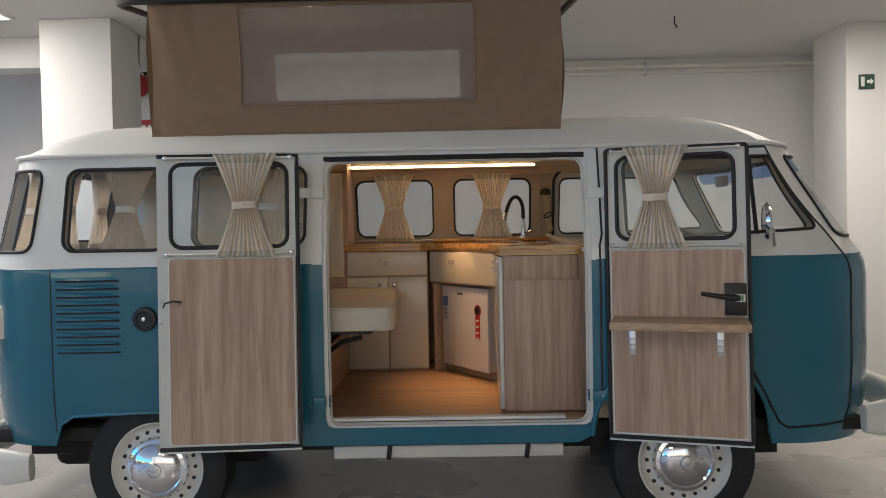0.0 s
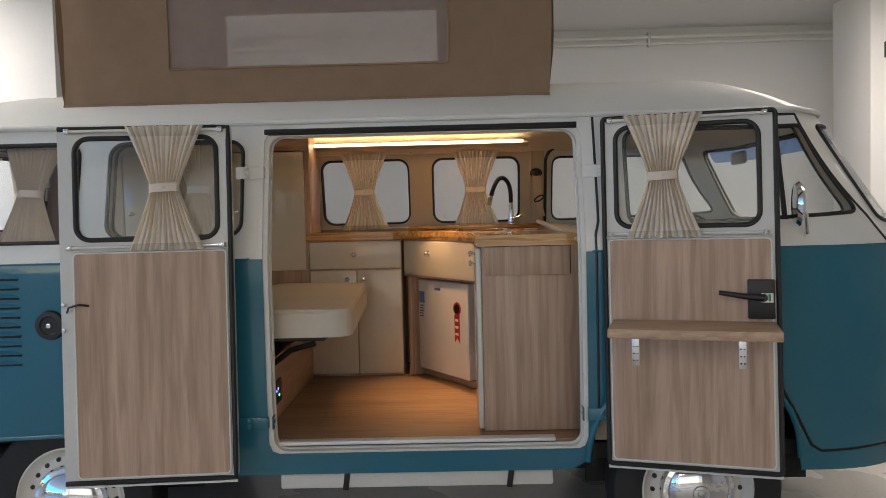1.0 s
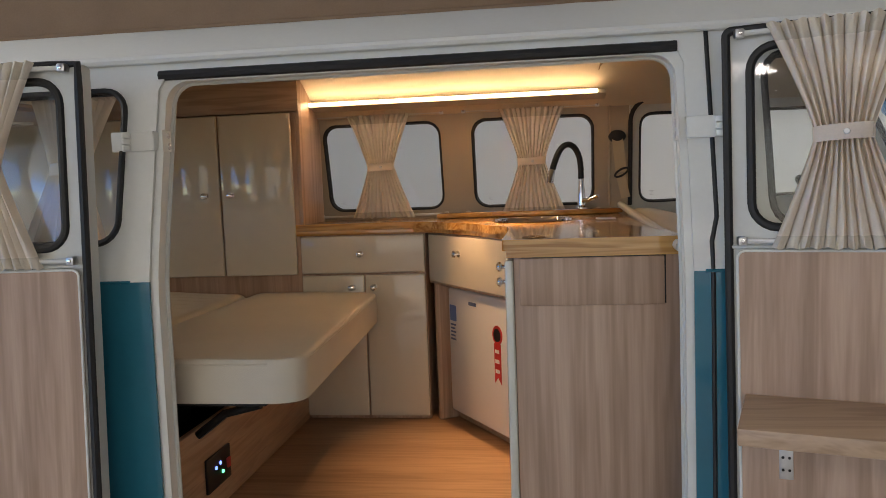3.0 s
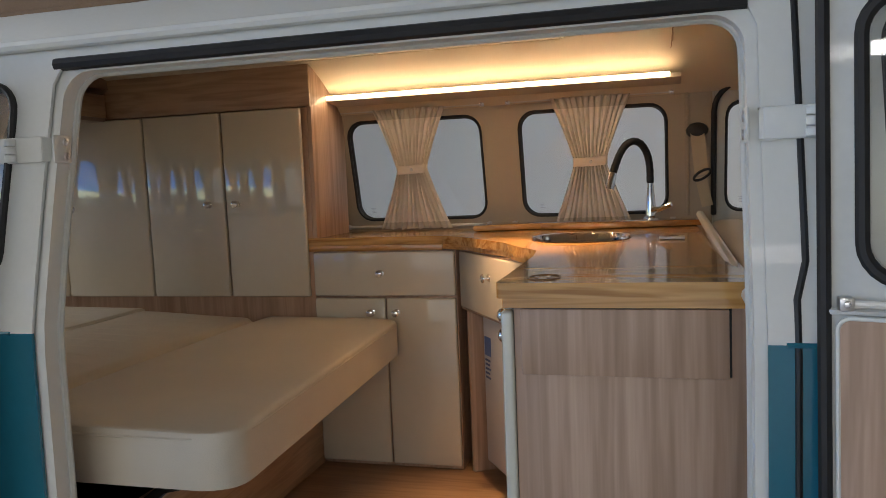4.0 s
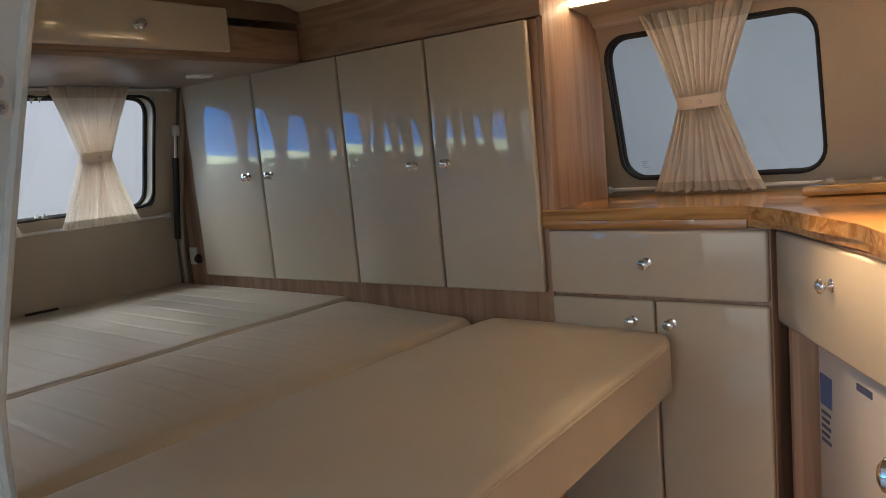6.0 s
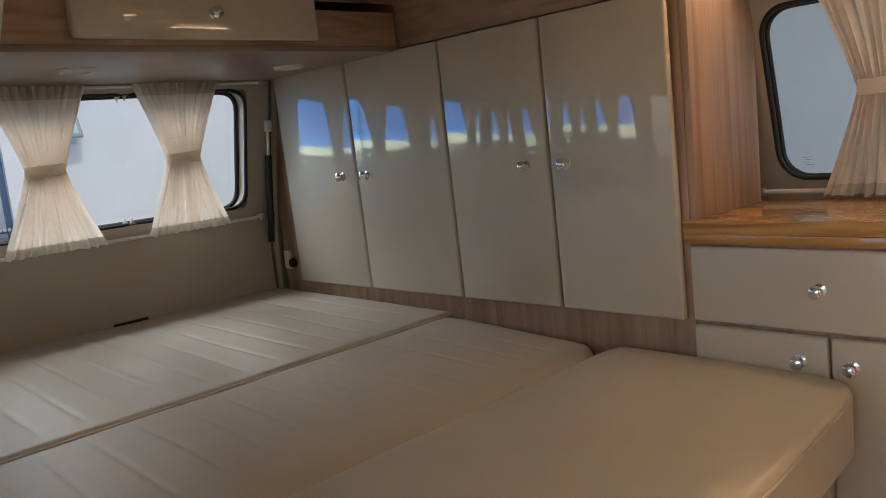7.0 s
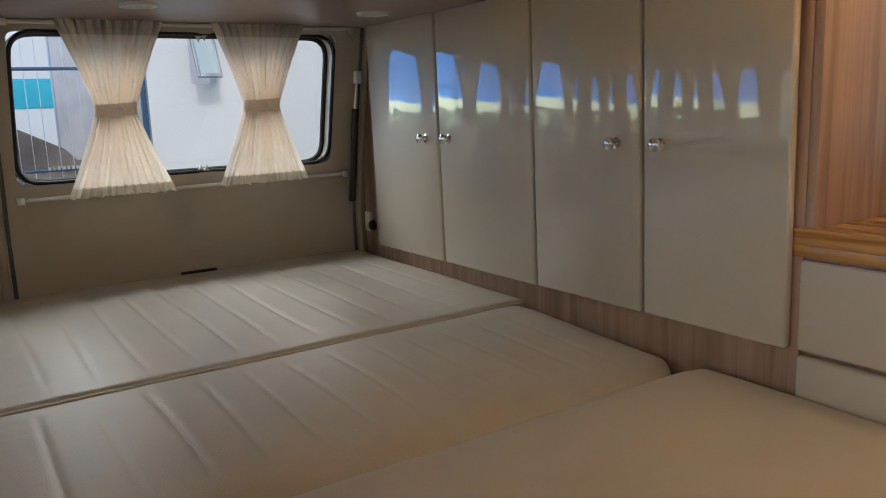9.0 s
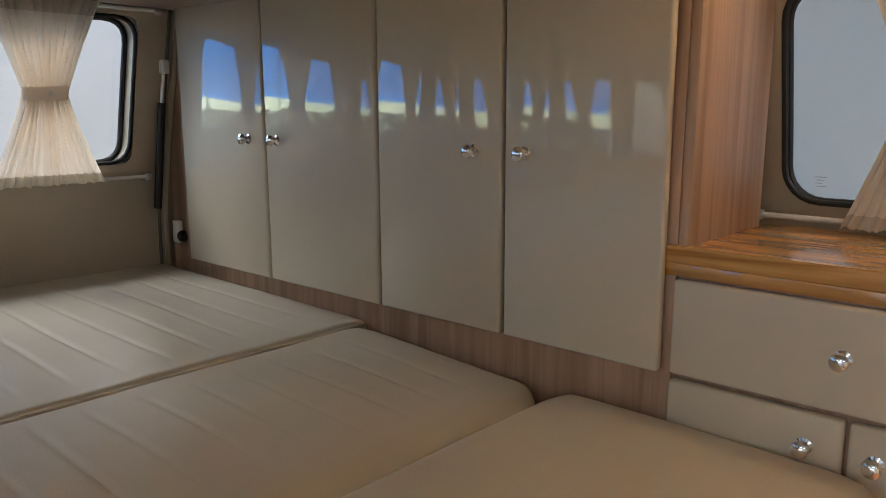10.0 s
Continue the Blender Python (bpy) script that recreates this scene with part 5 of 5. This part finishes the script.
part("piston", tube([(-1.815, 4.630, 1.52), (-1.806, 4.634, 1.60)], 0.005, 8), STEEL, gs)
part("ball_joint", moved(box(-0.012, 0.012, -0.010, 0.010, -0.018, 0.018, 0.005), Matrix.Translation((-1.804, 4.635, 1.61))), WHITEPL, gs, "white joint")
ws = thing("wall_socket", "white wall socket with a round black plug", "socket")
part("plate", box(-1.852, -1.818, 4.660, 4.672, 1.148, 1.208, 0.003), WHITEPL, ws)
part("plug", moved(lathe([(0, 0.014), (0.012, 0.013), (0.015, 0.008), (0.016, 0)], 18, "y"), Matrix.Translation((-1.808, 4.668, 1.168))), BLACK, ws, "round black plug")

# seat belt by the cab pillar
sb = thing("seat_belt", "beige seat belt hanging from a black pillar loop", "seat belt")
part("loop", moved(lathe([(0, 0.020), (0.020, 0.018), (0.033, 0.010), (0.036, 0)], 24, "y"), Matrix.Translation((0.852, 4.965, 1.622)) @ Matrix.Diagonal((1, 1, 0.75, 1))), BLACK, sb, "black pillar loop")
BELT = mat("beige_webbing", (0.56, 0.46, 0.32), 0.8, var=0.08, fine=300, bump=0.4)
part("webbing", join(moved(box(-0.022, 0.022, -0.0015, 0.0015, -0.07, 0.07, 0), Matrix.Translation((0.858, 4.952, 1.545)) @ Matrix.Rotation(radians(-5), 4, "Y")), moved(box(-0.018, 0.018, -0.0015, 0.0015, -0.05, 0.05, 0), Matrix.Translation((0.872, 4.962, 1.42)) @ Matrix.Rotation(radians(-12), 4, "Y"))), BELT, sb, "beige webbing")
part("tongue", moved(tube([(0.03 * math.cos(a * math.pi / 8), 0, 0.012 * math.sin(a * math.pi / 8)) for a in range(16)], 0.0045, 6, True), Matrix.Translation((0.866, 4.95, 1.475)) @ Matrix.Rotation(radians(-30), 4, "Y")), BLACK, sb, "black belt tongue")
SPOT_LENS = emit("spot_lens", (1.0, 0.72, 0.4), 6.0)
for x, y in ((-0.45, 4.15), (0.27, 4.32)):
    tagged(part("spotlight", moved(lathe([(0.0, -0.004), (0.018, -0.004), (0.020, -0.009), (0.028, -0.008), (0.030, 0.0)], 28), Matrix.Translation((x, y, 1.897))), SPOT_LENS), "small warm ceiling spotlight, switched on", "spotlight", "cabin spotlights")

# ---- the showroom ----
CONCRETE = mat("sunlit_concrete", (0.42, 0.40, 0.37), 0.85, var=0.12, scale=0.6, fine=20, bump=0.2)
tagged(part("ground", box(-300, 60, -300, 300, -0.30, -0.02), CONCRETE, smooth=False), "pale concrete yard", "ground", kind="structure")
tagged(part("floor", box(-5.2, 9, -6.8, 8.0, -0.12, 0.0), ROOMFLOOR, smooth=False), "polished pale grey showroom floor", "floor", kind="structure")
tagged(part("ceiling", join(box(-2.35, 9, -7.0, 8.0, 3.06, 3.25), box(-4.7, -2.352, 4.95, 8.0, 3.06, 3.25)), CEILING, smooth=False), "white painted ceiling", "ceiling", kind="structure")
tagged(part("wall_north", box(-7.2, 9, 7.8, 8.0, 0.0, 3.06), ROOMWALL, smooth=False), "plain white showroom wall", "wall", kind="structure")
tagged(part("wall_east", box(8.8, 9, -6.8, 7.8, 0.0, 3.06), ROOMWALL, smooth=False), "plain white showroom wall", "wall", kind="structure")
tagged(part("wall_south", join(box(4.6, 8.8, -6.8, -6.6, 0.0, 3.06), box(-5.2, -4.4, -6.8, -6.6, 0.0, 3.06), box(-4.4, 4.6, -6.8, -6.6, 2.95, 3.06)), ROOMWALL, smooth=False), "white shop front wall with a wide opening", "wall", kind="structure")
tagged(part("baseboard", box(-7.0, 8.8, 7.782, 7.8, 0.0, 0.09, 0.003), mat("grey_baseboard", (0.25, 0.25, 0.25), 0.5)), "grey skirting along the wall", "baseboard", kind="structure")


def west_wall():
    """White end wall with a small tilted window."""
    f = lambda u, v, d=0.0: (-7.0 - d, u, v)
    w = tagged(part("wall_west", sheet([(5.31, 0.0), (7.8, 0.0), (7.8, 3.06), (5.31, 3.06)], [[(5.70, 1.79), (5.93, 1.79), (5.93, 2.24), (5.70, 2.24)]], f, 0.6, 0.18), ROOMWALL, smooth=False), "white end wall with a small tilting window", "wall", kind="structure")
    win = tagged(new("window_1"), "small tilting window in a grey frame, ajar", "window", kind="structure")
    M = Matrix.Translation((-6.99, 0, 2.235)) @ Matrix.Rotation(radians(-24), 4, "Y")
    part("window_frame", moved(join(box(0, 0.03, 5.705, 5.73, -0.44, 0, 0.003), box(0, 0.03, 5.90, 5.925, -0.44, 0, 0.003), box(0, 0.03, 5.73, 5.90, -0.03, 0, 0.003), box(0, 0.03, 5.73, 5.90, -0.44, -0.41, 0.003)), M), mat("grey_frame", (0.30, 0.32, 0.33), 0.4, metal=0.5), win)
    part("pane", moved(box(0.012, 0.018, 5.73, 5.90, -0.41, -0.03), M), mat("dull_window_pane", (0.45, 0.52, 0.52), 0.1, coat=0.5), win)


west_wall()
tagged(part("column", box(-2.89, -2.34, 5.84, 6.40, 0.0, 3.06, 0.008), ROOMWALL), "square white showroom column", "column", kind="structure")
tagged(part("pillar", box(3.56, 4.30, 6.50, 7.10, 0.0, 3.06, 0.008), ROOMWALL), "square pale grey showroom pillar", "column", kind="structure")
tagged(part("ceiling_beam", box(-4.7, -2.34, 6.36, 6.62, 2.80, 3.06, 0.006), CEILING), "white ceiling beam meeting the column", "beam", kind="structure")

pipe = thing("conduit", "twin pale conduit pipes along the wall under the ceiling", "conduit")
for dz, r in ((0.0, 0.018), (-0.06, 0.013)):
    part("pipe", tube([(-2.3, 7.76, 2.965 + dz), (8.7, 7.76, 2.99 + dz)], r, 10), WHITEPL, pipe)
for x in (0.5, 2.2, 4.0, 6.0):
    part("clip", box(x - 0.012, x + 0.012, 7.735, 7.80, 2.89, 3.02, 0.003), STEEL, pipe)

es = thing("exit_sign", "small dark green exit sign with a white arrow", "exit sign")
part("board", box(3.66, 3.79, 6.485, 6.497, 2.50, 2.62, 0.003), mat("dark_green_sign", (0.02, 0.07, 0.05), 0.4), es)
part("arrow", moved(prism([(0, 0.012), (0.03, 0.012), (0.03, 0.028), (0.055, 0), (0.03, -0.028), (0.03, -0.012), (0, -0.012)], 0, 0.002), Matrix.Translation((3.725, 6.4845, 2.56)) @ Matrix.Rotation(radians(90), 4, "X")), WHITEPL, es, "white arrow")
part("door_mark", box(3.675, 3.705, 6.4825, 6.4845, 2.52, 2.60), WHITEPL, es, "white door mark")

RED = mat("alarm_red", (0.42, 0.02, 0.02), 0.35, coat=0.4, var=0.05)
bell = thing("alarm_bell", "round red fire alarm bell on the white wall", "alarm bell")
part("gong", moved(lathe([(0, 0.07), (0.05, 0.065), (0.10, 0.04), (0.115, 0.0)], 30, "y"), Matrix.Translation((-2.90, 7.76, 2.90))), RED, bell)
part("mount", box(-2.95, -2.85, 7.76, 7.80, 2.84, 2.94, 0.004), BLACK, bell)
fs = thing("fire_sign", "square red fire equipment sign with white bars", "sign")
part("board", box(-2.92, -2.76, 7.785, 7.797, 2.40, 2.56, 0.002), RED, fs)
for i in range(2):
    part("bar", box(-2.90 + 0.07 * i, -2.85 + 0.07 * i, 7.781, 7.785, 2.455, 2.505), WHITEPL, fs)
hz = thing("hazard_plate", "black and white striped plate on the wall", "sign")
part("board", box(-3.02, -2.80, 7.785, 7.797, 3.0, 3.05, 0.002), WHITEPL, hz)
for i in range(3):
    part("stripe", moved(prism([(0, 0), (0.04, 0), (0.02, 0.045), (-0.02, 0.045)], 0, 0.003), Matrix.Translation((-3.0 + i * 0.075, 7.785, 3.003)) @ Matrix.Rotation(radians(90), 4, "X")), BLACK, hz)
hook = tagged(part("ceiling_hook", tube([(2.05, 6.2, 3.06), (2.05, 6.2, 3.0), (2.07, 6.2, 2.985), (2.06, 6.2, 2.97)], 0.006, 6), BLACK), "small dark hook hanging from the ceiling", "hook")

# ---- the yard beyond the van's tail ----
FENCEBLUE = mat("blue_fence_paint", (0.02, 0.06, 0.13), 0.45, var=0.1, scale=8)
fence = thing("fence", "blue steel fence with thin vertical wires", "fence")
for y in (5.27, 4.18, 3.0, 1.8):
    part("post", box(-7.03, -6.98, y - 0.022, y + 0.022, -0.02, 2.5, 0.004), FENCEBLUE, fence, "blue steel post")
for z in (1.93, 1.10, 0.2):
    part("rail", tube([(-7.0, 1.8, z), (-7.0, 5.27, z)], 0.014, 8), FENCEBLUE, fence, "blue steel rail")
for i in range(34):
    y = 1.85 + i * 0.10
    part("wire", tube([(-7.0, y, 0.2), (-7.0, y, 2.45)], 0.0035, 5), STEEL, fence)
STAINED = mat("stained_render_wall", (0.52, 0.52, 0.54), 0.85, var=0.18, scale=1.6, fine=9, bump=0.3, stretch=(1, 1, 0.6))
tagged(part("yard_wall", box(-9.2, -9.0, 4.85, 9.0, -0.02, 4.2, 0.01), STAINED), "weathered grey rendered yard wall with stains", "wall", kind="structure")
random.seed(5)
bm = bmesh.new()
bmesh.ops.create_icosphere(bm, subdivisions=4, radius=1.0)
for v in bm.verts:
    p = v.co.copy()
    k = 1 + 0.28 * noise.noise(p * 1.7) + 0.10 * noise.noise(p * 6)
    v.co = Vector((-8.15 + p.x * 0.75 * k, 3.7 + p.y * 2.5 * k, max(-0.05, p.z * 1.50 * k)))
tagged(part("rubble_heap", bm, mat("grey_brown_earth", (0.16, 0.13, 0.115), 0.95, var=0.35, scale=3, fine=30, bump=0.8)), "heap of grey-brown earth and rubble", "heap")
CYAN = mat("cyan_wall_paint", (0.03, 0.42, 0.55), 0.6, var=0.06)
shop = thing("low_building", "low white building with a cyan band across the yard", "building")
part("wall", box(-18.2, -18.0, -0.8, 7.0, -0.02, 4.4, 0.01), ROOMWALL, shop)
part("band", box(-18.0, -17.985, -0.8, 7.0, 1.75, 2.35, 0.002), CYAN, shop, "cyan painted band")
part("pilaster", box(-18.0, -17.9, 3.4, 4.0, -0.02, 4.4, 0.01), CYAN, shop, "cyan pilaster")
part("roof", box(-18.4, -17.7, -1.0, 7.2, 4.4, 4.55, 0.01), mat("grey_roof_edge", (0.3, 0.3, 0.31), 0.7), shop)

LEAF = mat("hedge_leaf", (0.06, 0.13, 0.02), 0.6, var=0.4, scale=3, fine=15)
vs, fs_ = [], []
rnd = random.Random(8)
for i in range(5200):
    y = rnd.uniform(-34, -2.0)
    hgt = 1.75 + 0.4 * noise.noise(Vector((y * 0.5, 0, 0)))
    x, z = -23 + rnd.gauss(0, 0.7), rnd.uniform(0.0, hgt)
    r = rnd.uniform(0.10, 0.24)
    a, b = rnd.uniform(0, 6.28), rnd.uniform(-1, 1)
    u = Vector((math.cos(a), math.sin(a), b)).normalized() * r
    w = u.cross(Vector((rnd.uniform(-1, 1), rnd.uniform(-1, 1), rnd.uniform(-1, 1)))).normalized() * r * 0.6
    c = Vector((x, y, z))
    o = len(vs)
    vs += [c - u, c + w, c + u, c - w]
    fs_.append((o, o + 1, o + 2, o + 3))
me = bpy.data.meshes.new("hedge")
me.from_pydata([tuple(v) for v in vs], [], fs_)
me.materials.append(LEAF)
tagged(new("hedge", me), "long green hedge across the yard", "hedge", kind="stuff")

# assumed ceiling light fixtures for the fill lamps, all out of view
PANEL = emit("light_panel", (1.0, 0.97, 0.93), 2.5)
first = thing("ceiling_fill_light", "flat rectangular white ceiling light, assumed and out of view, switched on", "ceiling light", "showroom lights", at=(0, 0, 3.06))
part("housing", box(-0.66, 0.66, -0.34, 0.34, -0.022, 0.0, 0.004), WHITEPL, first)
part("diffuser", box(-0.63, 0.63, -0.31, 0.31, -0.024, -0.0215), PANEL, first)
first.location = (*CEILING_FILLS[0], 3.06)
for x, y in CEILING_FILLS[1:]:
    copy_thing(first, pose(x, y, 3.06))

# glowing sheets far beyond the yard: the street's sunlight is put in as emission
tagged(part("backdrop", box(-46.2, -46.0, -95, -2.0, -0.02, 11.0), emit("glowing_blue_distance", (0.03, 0.26, 0.78), 2.2), smooth=False), "flat blue sheet glowing as sunlit distance across the street", "backdrop", kind="structure")
tagged(part("backdrop_verge", box(-45.2, -45.0, -95, -2.0, -0.02, 3.3), emit("glowing_pale_verge", (0.88, 1.0, 0.68), 2.8), smooth=False), "flat pale green sheet glowing as a sunlit verge across the street", "backdrop", kind="structure")
